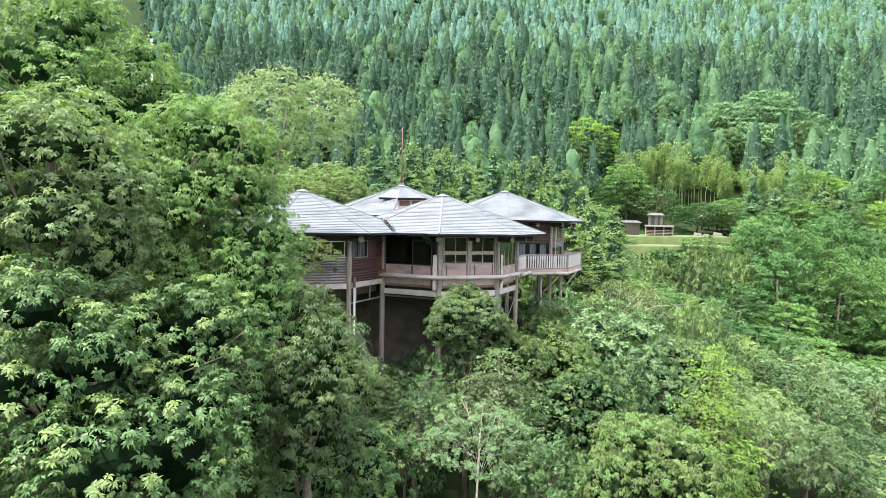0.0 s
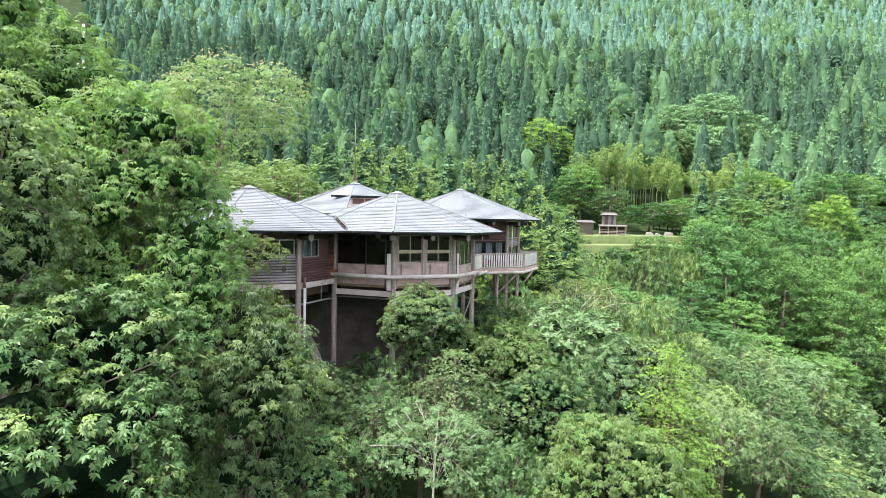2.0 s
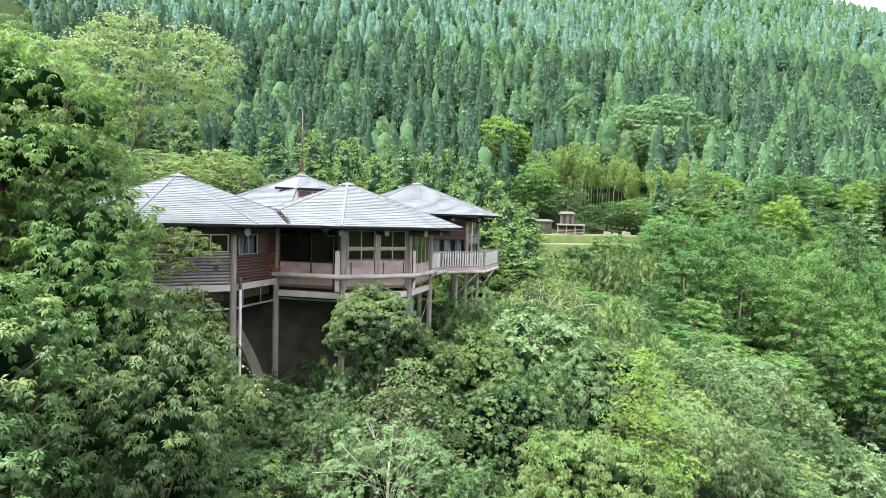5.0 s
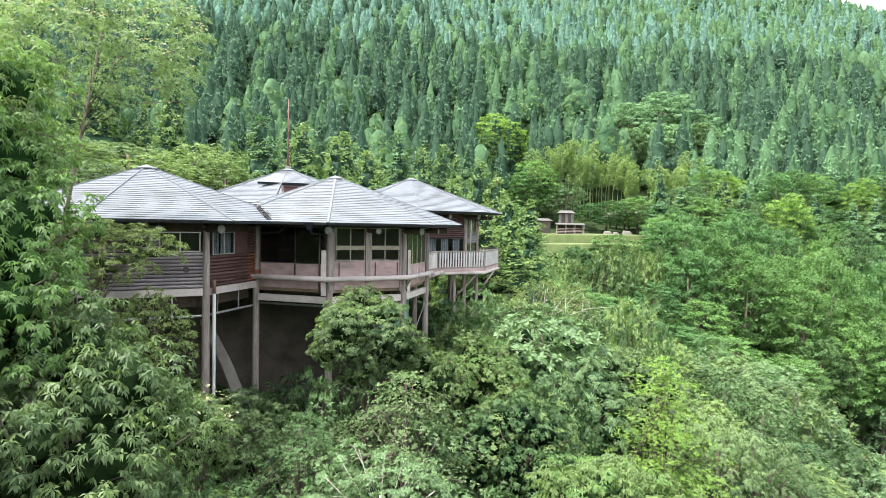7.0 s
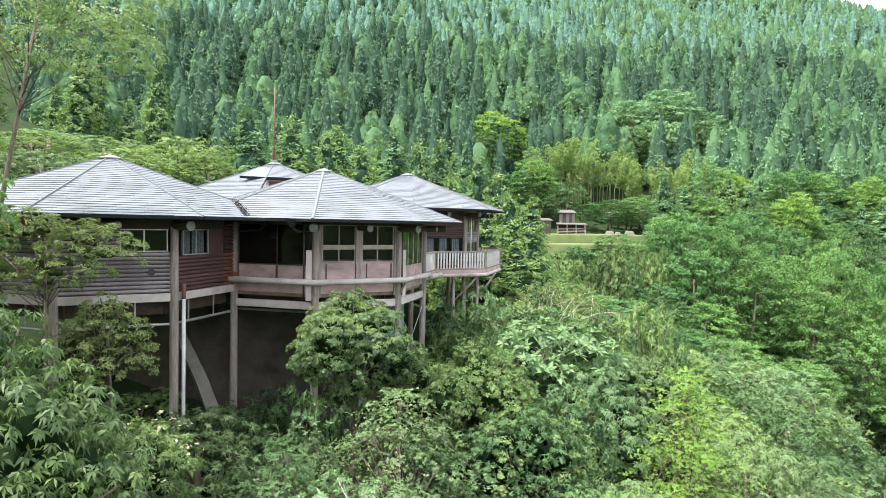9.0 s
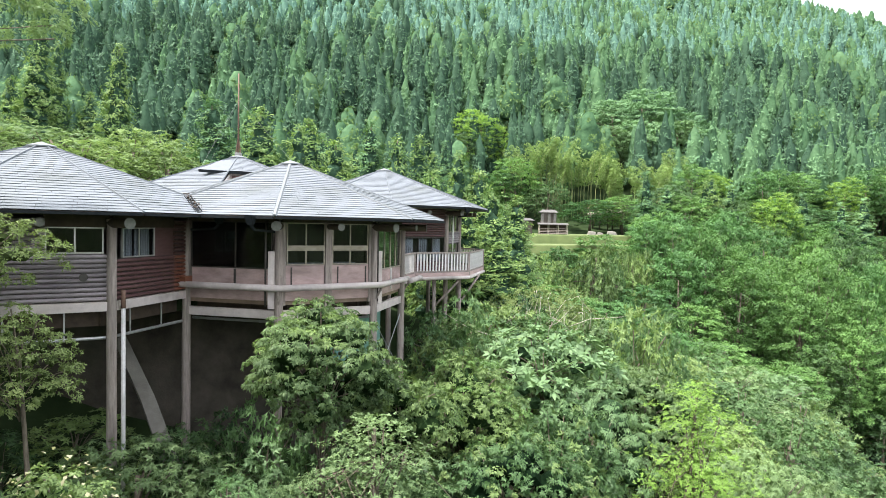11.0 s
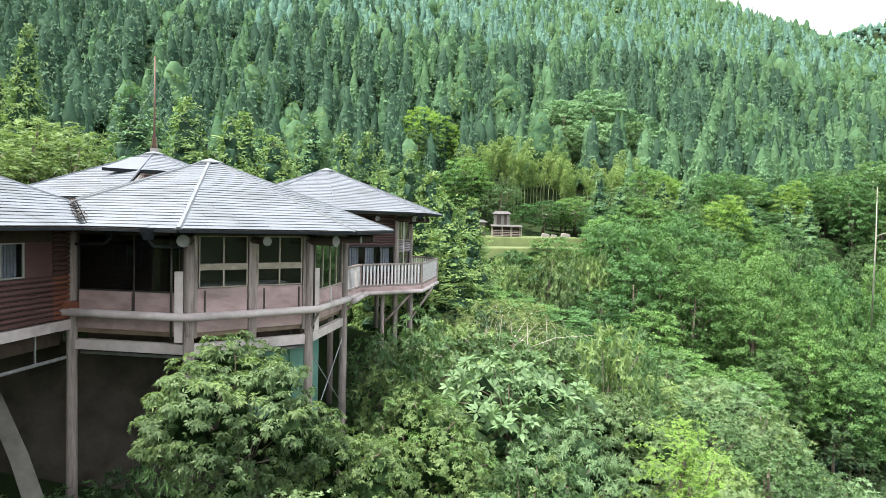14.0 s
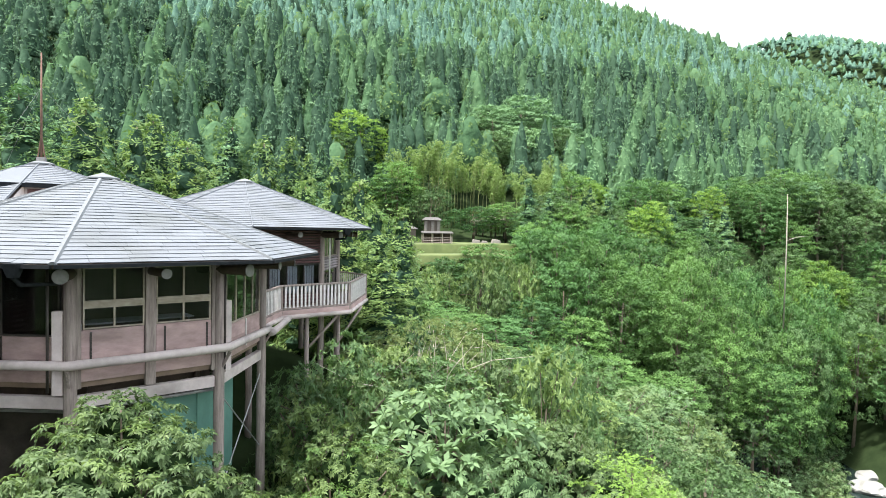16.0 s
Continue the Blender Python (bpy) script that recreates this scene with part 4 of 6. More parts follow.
for a in (10, 130, 250):
    part("guy_wire", Solid().rod((0, 0, 26.4), spoke(a, 4.6, 21.3), 0.004, n=4), M_STEEL, mast, "thin guy wire")

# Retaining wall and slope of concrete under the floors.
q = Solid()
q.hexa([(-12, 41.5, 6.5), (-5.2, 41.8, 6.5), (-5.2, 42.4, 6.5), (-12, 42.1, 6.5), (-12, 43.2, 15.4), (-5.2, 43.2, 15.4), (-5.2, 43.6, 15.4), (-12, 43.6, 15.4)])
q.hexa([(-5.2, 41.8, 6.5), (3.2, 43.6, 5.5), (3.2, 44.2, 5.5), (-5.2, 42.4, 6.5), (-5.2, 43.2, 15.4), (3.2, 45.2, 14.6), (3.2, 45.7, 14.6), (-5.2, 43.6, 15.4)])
tagged(soft(new("retaining_wall", q.mesh("retaining_wall", M_CONC)), 0.05), "stained grey concrete retaining wall, darkened to paint the shade under the floors", "retaining wall", kind="structure")
q = Solid()
q.tube([(-7.0, 40.6, 14.7), (-5.6, 39.3, 12.6), (-4.0, 37.7, 9.6)], [0.3, 0.34, 0.38], 4)
tagged(new("concrete_strut", q.mesh("concrete_strut", M_STRUT)), "slanting stained concrete strut below the floor", "strut")
q = Solid()
t_ = Matrix.Translation(CC) @ turn(-22.5)
q.box(3.9, 3.95, -1.7, 1.2, 12.2, 15.5, t_)
t_ = Matrix.Translation(CC) @ turn(-67.5)
q.box(3.9, 3.95, 0.2, 1.6, 13.0, 15.5, t_)
tagged(new("green_sheeting", q.mesh("green_sheeting", M_SHEET)), "green corrugated sheeting under the glazed pavilion", "sheeting")


# Valley gutter where the two front roofs meet.
mid_ = (CA + CC) / 2
run_ = Vector((-(CC - CA).y, (CC - CA).x, 0)).normalized()
run_ = run_ * (-1 if run_.y > 0 else 1)
EDGE_ = 4.3
rows_ = []
across = (CC - CA).normalized() * 0.09
for k in range(7):
    s = EDGE_ * k / 6
    z_ = ZE + 2.36 * (EAVE_AP - (4.7 + 1.77 * max(0.0, (s - 1.95) / 2.5))) / (EAVE_AP - 0.36)
    p_ = mid_ + run_ * s
    for o, h in ((-1.3, 0.10), (-1, 0.05), (1, 0.05), (1.3, 0.10), (1, -0.02), (-1, -0.02)):
        rows_.append(Vector((*(p_ + across * o).xy, z_ + h)))
q = Solid().add(rows_, [(6 * k + m, 6 * k + (m + 1) % 6, 6 * k + 6 + (m + 1) % 6, 6 * k + 6 + m) for k in range(6) for m in range(6)] + [tuple(range(5, -1, -1)), tuple(range(36, 42))])
tagged(new("valley_gutter", q.mesh("valley_gutter", M_GUTTER)), "dark metal valley gutter between two slate roofs", "gutter")
rng = np.random.default_rng(91)
n_ = 130
s_ = rng.uniform(0.2, 4.1, n_)
c_ = np.array([(*(mid_ + run_ * float(s) + (CC - CA).normalized() * float(o)).xy, ZE + 2.36 * (EAVE_AP - (4.7 + 1.77 * max(0.0, (s - 1.95) / 2.5))) / (EAVE_AP - 0.36) + 0.13 + h) for s, o, h in zip(s_, rng.normal(size=n_) * 0.07, rng.uniform(0, 0.04, n_))])
nm_ = unit(rng.normal(size=(n_, 3)) * 0.5 + np.array([0, 0, 1.0]))
tagged(new("leaf_litter", quads_mesh("leaf_litter", blades(rng, c_, nm_, 0.11, 0.06, 0.0), [M_SOFFIT])), "brown dead leaves lying in the valley gutter", "leaf litter", kind="stuff")
# Raised roof edge over the dormer, with its short front wall.
t_ = turn(-67.5)
zz = [20.66 + 2.36 * (EAVE_AP - a) / (EAVE_AP - 0.36) + 0.03 for a in (2.95, 1.1)]
q = Solid().hexa([t_ @ Vector(p) for p in ((2.95, -2.7, zz[0] - 0.08), (2.95, -1.1, zz[0] - 0.08), (1.1, -0.3, zz[1] - 0.08), (1.1, -1.2, zz[1] - 0.08), (2.95, -2.7, zz[0]), (2.95, -1.1, zz[0]), (1.1, -0.3, zz[1]), (1.1, -1.2, zz[1]))])
part("dormer_roof", q, M_SLATE, pb, "slate roof edge over the dormer")
part("dormer_wall", Solid().box(2.43, 2.55, -2.15, -1.7, 20.4, zz[0] - 0.02, t_), M_WHITE, pb, "white rendered dormer wall")
part("dormer_wall", Solid().box(2.43, 2.53, -1.7, -1.1, 20.4, zz[0] - 0.02, t_), M_BOARDRED, pb, "brown boarded dormer wall")
part("fascia", Solid().box(2.95, 2.98, -2.72, 1.2, zz[0] - 0.13, zz[0] + 0.01, t_), M_GUTTER, pb, "dark fascia over the dormer")

# Long table added in the glazed room; pale top imitates reflections in lower sashes.
table = new("long_table", None)
table.matrix_basis = Matrix.Translation((CC.x, CC.y, 16.72)) @ turn(-67.5) @ Matrix.Translation((3.3, 0.0, 0.0))
tagged(table, "long table added in the glazed room, pale top imitating pane reflections", "table")
soft(part("tabletop", Solid().box(-0.4, 0.4, -1.6, 1.6, 1.06, 1.10), M_CURTAIN, table, "pale tabletop imitating reflections in the panes"))
for x in (-0.33, 0.33):
    for y in (-1.45, 1.45):
        part("leg", Solid().box(x - 0.025, x + 0.025, y - 0.025, y + 0.025, 0.0, 1.06), M_STEEL, table)


# ---- trees ----
def tree(name, label, at, radii, mat, seed, bark=None, trunk=0.22, base=None, tips=26, extra=None, fork=0.6, core=0.55,
         sprout_lit=None, **crown):
    """A tree of its own at the middle of its crown: trunk with limbs, and a lobed crown of leaf tufts."""
    rng = np.random.default_rng(seed)
    e = new(name, None)
    foot = np.array(base if base else (at[0], at[1]), float)
    gz = float(ground(foot[0], foot[1]))
    e.location = (foot[0], foot[1], gz)
    tagged(e, label, "shrub" if "shrub" in name else "tree")
    mid = np.array(at) - (foot[0], foot[1], gz)
    C, S, cen, v, kind = foliage(rng, radii, young=0.36 if sprout_lit else 0.0, **crown)
    C, cen, v = C + mid, cen + mid, v + mid
    pick = rng.permutation(len(cen))[:tips]
    part("trunk", limbs(rng, (0, 0, 0), mid + (0, 0, radii[2] * 0.35), cen[pick], trunk, fork), bark or M_BARK, e, smooth=True)
    part("crown", quads_mesh("crown", v, [mat, sprout_lit or mat], kind), None, e)
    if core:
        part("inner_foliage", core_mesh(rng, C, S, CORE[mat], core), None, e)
    if extra:
        top = cen[cen[:, 2] > mid[2]]
        q, m2 = clumps(rng, top + (0, 0, 0.35), 0.5, extra[1], 0.4)
        part("blossom", quads_mesh("blossom", blades(rng, q, m2, extra[2], extra[2] * 0.8, 0.1), [extra[0]]), None, e)
    return e


def tiered(name, label, at, radii, mat, seed, tiers=9, per_tier=16, per=16, k=5, leaf=(0.13, 0.1), trunk=0.14, lean=(0, 0), base=None):
    """A tree whose flat sprays lie in layers, wide below and narrow above, each spray longer than wide."""
    rng = np.random.default_rng(seed)
    e = new(name, None)
    foot = base or (at[0], at[1])
    gz = float(ground(*foot))
    e.location = (foot[0], foot[1], gz)
    tagged(e, label, "tree")
    mid = np.array([at[0] - foot[0], at[1] - foot[1], at[2] - gz])
    cen, way = [], []
    for i in range(tiers):
        f = i / (tiers - 1)
        rad = (1.0 - 0.86 * f ** 1.15) * rng.uniform(0.85, 1.1)
        for j in range(max(3, int(per_tier * (1.05 - 0.8 * f)))):
            a = rng.uniform(0, 2 * math.pi)
            r = rad * math.sqrt(rng.uniform(0.06, 1))
            cen.append((math.cos(a) * r * radii[0], math.sin(a) * r * radii[1], (2 * f - 1) * radii[2] - 0.22 * r * radii[2] + rng.normal() * 0.12))
            way.append((math.cos(a), math.sin(a), -0.22))
    cen, way = np.array(cen) + mid, unit(np.array(way))
    n = len(cen)
    side = unit(np.cross(way, np.array([0, 0, 1.0])))
    s = rng.uniform(-0.9, 1.0, (n, per, 1))
    reach = radii[0] * 0.26
    pos = cen[:, None] + way[:, None] * s * reach + side[:, None] * rng.normal(size=(n, per, 1)) * reach * 0.42 * (1.1 - np.abs(s)) + rng.normal(size=(n, per, 3)) * 0.05
    axis = unit(np.array([0, 0, 1.0]) + way[:, None] * 0.25 + rng.normal(size=pos.shape) * 0.16)
    v = rosettes(rng, pos.reshape(-1, 3), axis.reshape(-1, 3), k, *leaf, 1.4, 0.12)
    part("trunk", limbs(rng, (0, 0, 0), mid + (0, 0, radii[2] * 0.95), cen[:: max(1, n // 50)], trunk, 0.45), M_BARK, e, smooth=True)
    part("crown", quads_mesh("crown", v, [mat]), None, e)
    return e


GLOSSY = dict(most=800, low=-0.85, tuft=0.5, gap=0.55, per=12, k=7, leaf=(0.14, 0.054), droop=0.65, flat=0.75, fill=0.85)
FEATHERY = dict(most=800, low=-0.85, tuft=0.46, gap=0.52, per=11, k=6, leaf=(0.15, 0.046), droop=0.85, flat=0.75, fill=0.85)
BUSHY = dict(most=800, low=-0.75, tuft=0.4, gap=0.48, per=9, k=7, leaf=(0.125, 0.05), droop=0.5, flat=0.75, fill=0.75)
# the tall trees beside the flight
tree("broadleaf_tree", "large evergreen tree with glossy whorled leaves", (-9.2, 17.0, 15.1), (4.7, 4.3, 4.9), L_GLOSSY, 11, trunk=0.35, tips=30, lobes=26, size=0.32, sprout_lit=L_LIGHT, **GLOSSY)
tree("broadleaf_tree", "rounded leafy tree with narrow hanging leaves", (-5.1, 22.3, 14.5), (2.7, 2.6, 3.6), L_WILLOW, 12, tips=30, lobes=22, size=0.36, sprout_lit=L_LIGHT, **FEATHERY)
tree("broadleaf_tree", "tall light-green tree with feathery hanging foliage", (-9.7, 24.4, 21.5), (3.5, 3.2, 3.8), L_FRESH, 13, trunk=0.3, tips=30, lobes=26, size=0.33, sprout_lit=L_LIGHT, **FEATHERY)
tree("broadleaf_tree", "very tall light-green tree above the slope", (-16.3, 28.0, 24.8), (5.0, 4.6, 6.0), L_FRESH, 14, trunk=0.35, tips=24, lobes=24, size=0.34, most=800, low=-0.8, tuft=0.6, gap=0.7, per=10, k=6, leaf=(0.19, 0.06), droop=0.7, fill=1.2)
tree("broadleaf_tree", "dense mid-green evergreen tree", (-11.4, 18.8, 20.9), (3.1, 3.0, 3.3), L_WILLOW, 15, trunk=0.3, lobes=22, size=0.34, sprout_lit=L_LIGHT, **GLOSSY)
tree("broadleaf_tree", "deep green tree filling the slope beside the pavilion", (-8.0, 23.0, 17.8), (3.2, 2.6, 3.3), L_FRESH, 16, lobes=20, size=0.36, **FEATHERY)
tree("blossoming_tree", "airy spreading tree with cream blossom", (-7.9, 30.8, 25.0), (3.7, 3.0, 2.3), L_WILLOW, 17, M_BARK, 0.1, (-11.4, 31.4), 22, (L_CREAM, 9, 0.10), 0.8, 0, low=-0.6, lobes=20, size=0.36, most=700, tuft=0.5, gap=0.56, per=13, k=6, leaf=(0.14, 0.045), flat=0.4, droop=0.4, fill=0.45)
tree("shrubby_tree", "olive-green fine-leaved tree against the log wall", (-8.4, 32.0, 18.1), (3.0, 1.2, 1.7), L_OLIVE, 18, trunk=0.1, fork=0.8, core=0.3, lobes=22, size=0.36, tuft=0.32, gap=0.42, per=16, k=5, leaf=(0.10, 0.04), flat=0.5, droop=0.2)
tree("shrubby_tree", "olive-green fine-leaved tree under the log wall", (-6.6, 31.9, 15.4), (1.4, 1.2, 1.8), L_OLIVE, 19, trunk=0.1, fork=0.8, core=0.3, lobes=16, size=0.36, tuft=0.3, gap=0.40, per=14, k=5, leaf=(0.10, 0.04), flat=0.5, droop=0.2)
tree("broadleaf_tree", "pointed young evergreen tree before the pavilion", (0.9, 34.2, 14.7), (2.35, 2.1, 2.65), L_WILLOW, 20, trunk=0.14, lobes=26, size=0.32, low=-0.75, sprout_lit=L_LIGHT, most=800, tuft=0.34, gap=0.40, per=12, k=7, leaf=(0.13, 0.045), droop=0.6, fill=0.45)
tree("broadleaf_tree", "leafy shoot of a young evergreen beside the pavilion", (3.4, 34.6, 12.9), (1.9, 1.6, 1.7), L_LIGHT, 38, trunk=0.1, sprout_lit=L_LIGHT, **BUSHY)
tiered("layered_tree", "green tree with flat layered sprays", (2.4, 31.4, 12.5), (3.5, 2.6, 1.5), L_WILLOW, 21, 6, 28, 34, 5, (0.085, 0.042))
tiered("layered_tree", "green tree with flat layered sprays in the shade", (-1.2, 30.4, 11.4), (2.6, 2.2, 1.4), L_MID, 39, 6, 20, 30, 5, (0.085, 0.042))
tiered("maple_tree", "bright yellow-green maple with layered sprays", (14.8, 36.0, 8.8), (4.4, 4.0, 4.6), L_MAPLE, 22, 15, 26, 42, 5, (0.10, 0.05))
tree("broadleaf_tree", "light-green bushy tree on the lower slope", (8.4, 27.0, 9.7), (3.6, 3.0, 2.9), L_LIGHT, 23, lobes=24, size=0.33, sprout_lit=L_FRESH, **FEATHERY)
tree("broadleaf_tree", "mid-green bushy tree on the lower slope", (-4.6, 26.2, 10.4), (3.2, 2.6, 2.6), L_MID, 24, lobes=22, size=0.34, sprout_lit=L_LIGHT, **BUSHY)
tree("branchy_shrub", "sparse grey-green shrub with pale bare branches", (1.4, 28.0, 10.4), (3.2, 2.6, 2.2), L_GREY, 25, M_PALEBARK, 0.08, None, 24, fork=0.75, core=0, low=-0.3, lobes=18, size=0.36, tuft=0.42, gap=0.6, per=12, k=6, leaf=(0.13, 0.045), flat=0.5, fill=0.4)
tree("broadleaf_tree", "large-leaved tree with pale green leaf fans", (10.4, 40.6, 12.4), (3.0, 2.5, 2.7), L_GREY, 26, core=0.3, lobes=22, size=0.34, tuft=0.5, gap=0.82, per=4, k=7, leaf=(0.42, 0.15), up=0.9, droop=0.25, fill=0.4)
tree("broadleaf_tree", "mid-green tree below the glazed pavilion", (6.0, 37.8, 11.6), (2.9, 2.4, 2.8), L_LIGHT, 27, sprout_lit=L_FRESH, **BUSHY)
tree("broadleaf_tree", "grey-green tree with fine willow-like leaves", (11.6, 38.0, 10.2), (2.5, 2.4, 2.8), L_GREY, 28, tuft=0.42, gap=0.6, per=14, k=6, leaf=(0.17, 0.035), droop=0.8)
tree("broadleaf_tree", "fresh green fine-leaved tree on the slope", (6.8, 33.2, 10.4), (2.9, 2.5, 2.6), L_MID, 30, sprout_lit=L_LIGHT, **BUSHY)
tree("broadleaf_tree", "mid-green narrow-leaved tree on the slope", (10.4, 32.0, 8.2), (2.4, 2.3, 2.5), L_WILLOW, 36, **FEATHERY)
tree("broadleaf_tree", "leafy green tree beside the maple", (15.2, 41.0, 10.6), (3.0, 2.6, 2.8), L_WILLOW, 37, **BUSHY)
tree("blossoming_shrub", "leafy shrub with cream-white blossom sprays", (-4.0, 27.6, 13.1), (1.2, 1.1, 1.3), L_LIGHT, 40, trunk=0.07, extra=(L_CREAM, 5, 0.12), **BUSHY)
tree("dry_shrub", "yellowing shrub with bare dead twigs", (13.6, 51.0, 13.9), (3.7, 2.4, 1.8), L_OLIVE, 29, M_DEAD, 0.06, None, 26, fork=0.8, core=0, low=-0.3, lobes=18, size=0.36, tuft=0.45, gap=0.55, per=11, k=6, leaf=(0.14, 0.055), fill=0.4)

rng = np.random.default_rng(77)
q = Solid()
for k in range(40):
    a = np.array([12.6 + rng.normal() * 1.6, 48.2 + rng.normal() * 1.0, 13.6])
    b = a + np.array([rng.normal() * 1.3, rng.normal() * 0.8 - 0.4, rng.uniform(0.7, 2.0)])
    m = (a + b) / 2 + rng.normal(size=3) * 0.3
    q.tube([a, m, b], [0.02, 0.014, 0.006], 4)
tagged(new("dead_brushwood", q.mesh("dead_brushwood", M_DEAD)), "tangle of bare pale dead brushwood among shrubs", "brushwood", kind="stuff")

# prototypes for the woods, copied with other turns and sizes
def prototype(name, label, group, radii, high, mat, seed, trunk=0.22, sprout_lit=None, **crown):
    rng = np.random.default_rng(seed)
    e = new(name, None)
    tagged(e, label, "shrub" if "shrub" in name else "tree", group)
    mid = np.array([0, 0, high])
    C, S, cen, v, kind = foliage(rng, radii, corners=3, young=0.4 if sprout_lit else 0.0, **crown)
    cen, v = cen + mid, v + mid
    part("trunk", limbs(rng, (0, 0, 0), mid + (0, 0, radii[2] * 0.35), cen[rng.permutation(len(cen))[:12]], trunk), M_BARK, e, smooth=True)
    part("crown", quads_mesh("crown", v, [mat, sprout_lit or mat], kind), None, e)
    return e


NEAR = "trees of the near bank"
BANK = dict(lobes=18, size=0.36, tuft=0.46, gap=0.62, per=10, k=5, most=125, fill=0.3)
KINDS = [
    prototype("broadleaf_tree", "mid-green broadleaf tree on the wooded slope", NEAR, (2.8, 2.8, 3.0), 5.6, L_MID, 31, sprout_lit=L_LIGHT, leaf=(0.19, 0.10), **BANK),
    prototype("broadleaf_tree", "light-green broadleaf tree on the wooded slope", NEAR, (2.9, 2.7, 2.7), 5.2, L_LIGHT, 32, leaf=(0.19, 0.10), **BANK),
    prototype("broadleaf_tree", "dark evergreen tree on the wooded slope", NEAR, (2.7, 2.8, 3.1), 5.6, L_GLOSSY, 33, sprout_lit=L_MID, leaf=(0.19, 0.10), **BANK),
    prototype("broadleaf_tree", "grey-green broadleaf tree on the wooded slope", NEAR, (2.8, 2.6, 2.7), 5.2, L_GREY, 34, leaf=(0.20, 0.07), droop=0.6, **BANK),
    prototype("broadleaf_tree", "fresh green broadleaf tree on the wooded slope", NEAR, (3.0, 2.8, 2.6), 5.2, L_WILLOW, 35, leaf=(0.20, 0.075), droop=0.6, **BANK),
]
SHRUBS = [prototype("leafy_shrub", lab_ + " leafy shrub on the wooded slope", "shrubs of the slope", (1.6, 1.5, 1.5), 1.7, mat_, 71 + i_, 0.08, leaf=(0.17, 0.08), low=-0.9, lobes=14, size=0.38, tuft=0.34, gap=0.48, per=8, k=5, most=48, fill=0.3)
          for i_, (mat_, lab_) in enumerate(((L_MID, "mid-green"), (L_LIGHT, "light-green"), (L_GREY, "grey-green"), (L_WILLOW, "fresh green")))]
GULLY = "trees of the gully woods"
PLATES = dict(loose=0.42, low=-0.98, lobes=26, size=0.33, tuft=1.05, gap=1.2, per=15, k=5, flat=0.28, up=1.3, spread=1.35, droop=0.15, most=150, fill=0.2)
DENSE = dict(loose=0.36, low=-0.98, lobes=24, size=0.34, tuft=0.75, gap=0.95, per=11, k=5, flat=0.7, up=0.6, droop=0.35, most=135, fill=0.3)
FAR_KINDS = [
    prototype("broadleaf_tree", lab_ + " tall broadleaf tree of the gully woods", GULLY, (4.8, 4.8, 7.4), 8.8, mat_, 41 + i_, 0.2, leaf=leaf_, **how_)
    for i_, (mat_, lab_, leaf_, how_) in enumerate((
        (L_MID, "mid-green", (0.27, 0.19), DENSE), (L_WALL, "light-green layered", (0.26, 0.20), PLATES), (L_MAPLE, "yellow-green layered", (0.26, 0.20), PLATES),
        (L_WALLDEEP, "fresh green", (0.27, 0.19), DENSE), (L_GLOSSY, "deep green", (0.27, 0.19), DENSE)))
]
DOMES = [prototype("broadleaf_tree", lab_ + " broadleaf tree with a wide domed crown on the mountainside", "domed trees on the mountainside", (7.2, 6.6, 5.6), 9.0, mat_, 51 + i_, 0.3,
                   leaf=(0.42, 0.24), loose=0.5, low=-0.8, lobes=30, size=0.28, tuft=1.0, gap=1.15, per=9, k=5, flat=0.5, up=0.7, most=260, fill=0.2)
         for i_, (mat_, lab_) in enumerate(((L_CEDAR4, "grey-green"), (L_MID, "mid-green")))]


def conifer(label, h, r, mat, seed, tip):
    """A cedar: whorls of drooping boughs that shorten to a pointed tip, tufted with sprays."""
    rng = np.random.default_rng(seed)
    e = new("conifer_tree", None)
    tagged(e, label, "conifer", "conifers behind the pavilions")
    part("trunk", Solid().rod((0, 0, -0.5), (0, 0, h * 0.95), 0.2, 0.03, 8), M_BARK, e, smooth=True)
    at, ax = [], []
    z = 0.05 * h
    while z < h * 0.985:
        f = z / h
        reach = r * min(1.0, (1.03 - f) ** 0.8 * 1.12)
        for j in range(max(4, int(5 + 9 * (1 - f)))):
            a = rng.uniform(0, 2 * math.pi)
            ln = reach * rng.uniform(0.72, 1.08)
            d = np.array([math.cos(a), math.sin(a), 0.0])
            for s in np.linspace(0.5, 1.0, max(2, int(ln / 0.34) + 1)):
                p = d * ln * s + np.array([0, 0, z - 0.30 * ln * s + 0.28 * ln * s * s]) + rng.normal(size=3) * 0.12
                at.append(p)
                ax.append(d * 0.8 + np.array([0, 0, 0.9]) + rng.normal(size=3) * 0.25)
        z += 0.40 * rng.uniform(0.7, 1.2)
    at.append(np.array([0, 0, h * 0.985]))
    ax.append(np.array([0, 0, 1.0]))
    at, ax = np.array(at), unit(np.array(ax))
    v = scattered(rng, at, ax, 6, 0.27, 0.12, 0.30, 0.3)
    kind = np.repeat(rng.uniform(0, 1, len(at)) < 0.35, 6).astype(np.int32)
    part("crown", quads_mesh("crown", v, [mat, tip], kind), None, e)
    n_ = 8
    fz = np.linspace(0.1, 0.85, n_)
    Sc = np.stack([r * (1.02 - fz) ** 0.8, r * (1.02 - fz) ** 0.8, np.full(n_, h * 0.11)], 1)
    # Dark core paints the shade between the boughs.
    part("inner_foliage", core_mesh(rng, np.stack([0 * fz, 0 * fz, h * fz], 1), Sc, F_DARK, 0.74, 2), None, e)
    return e


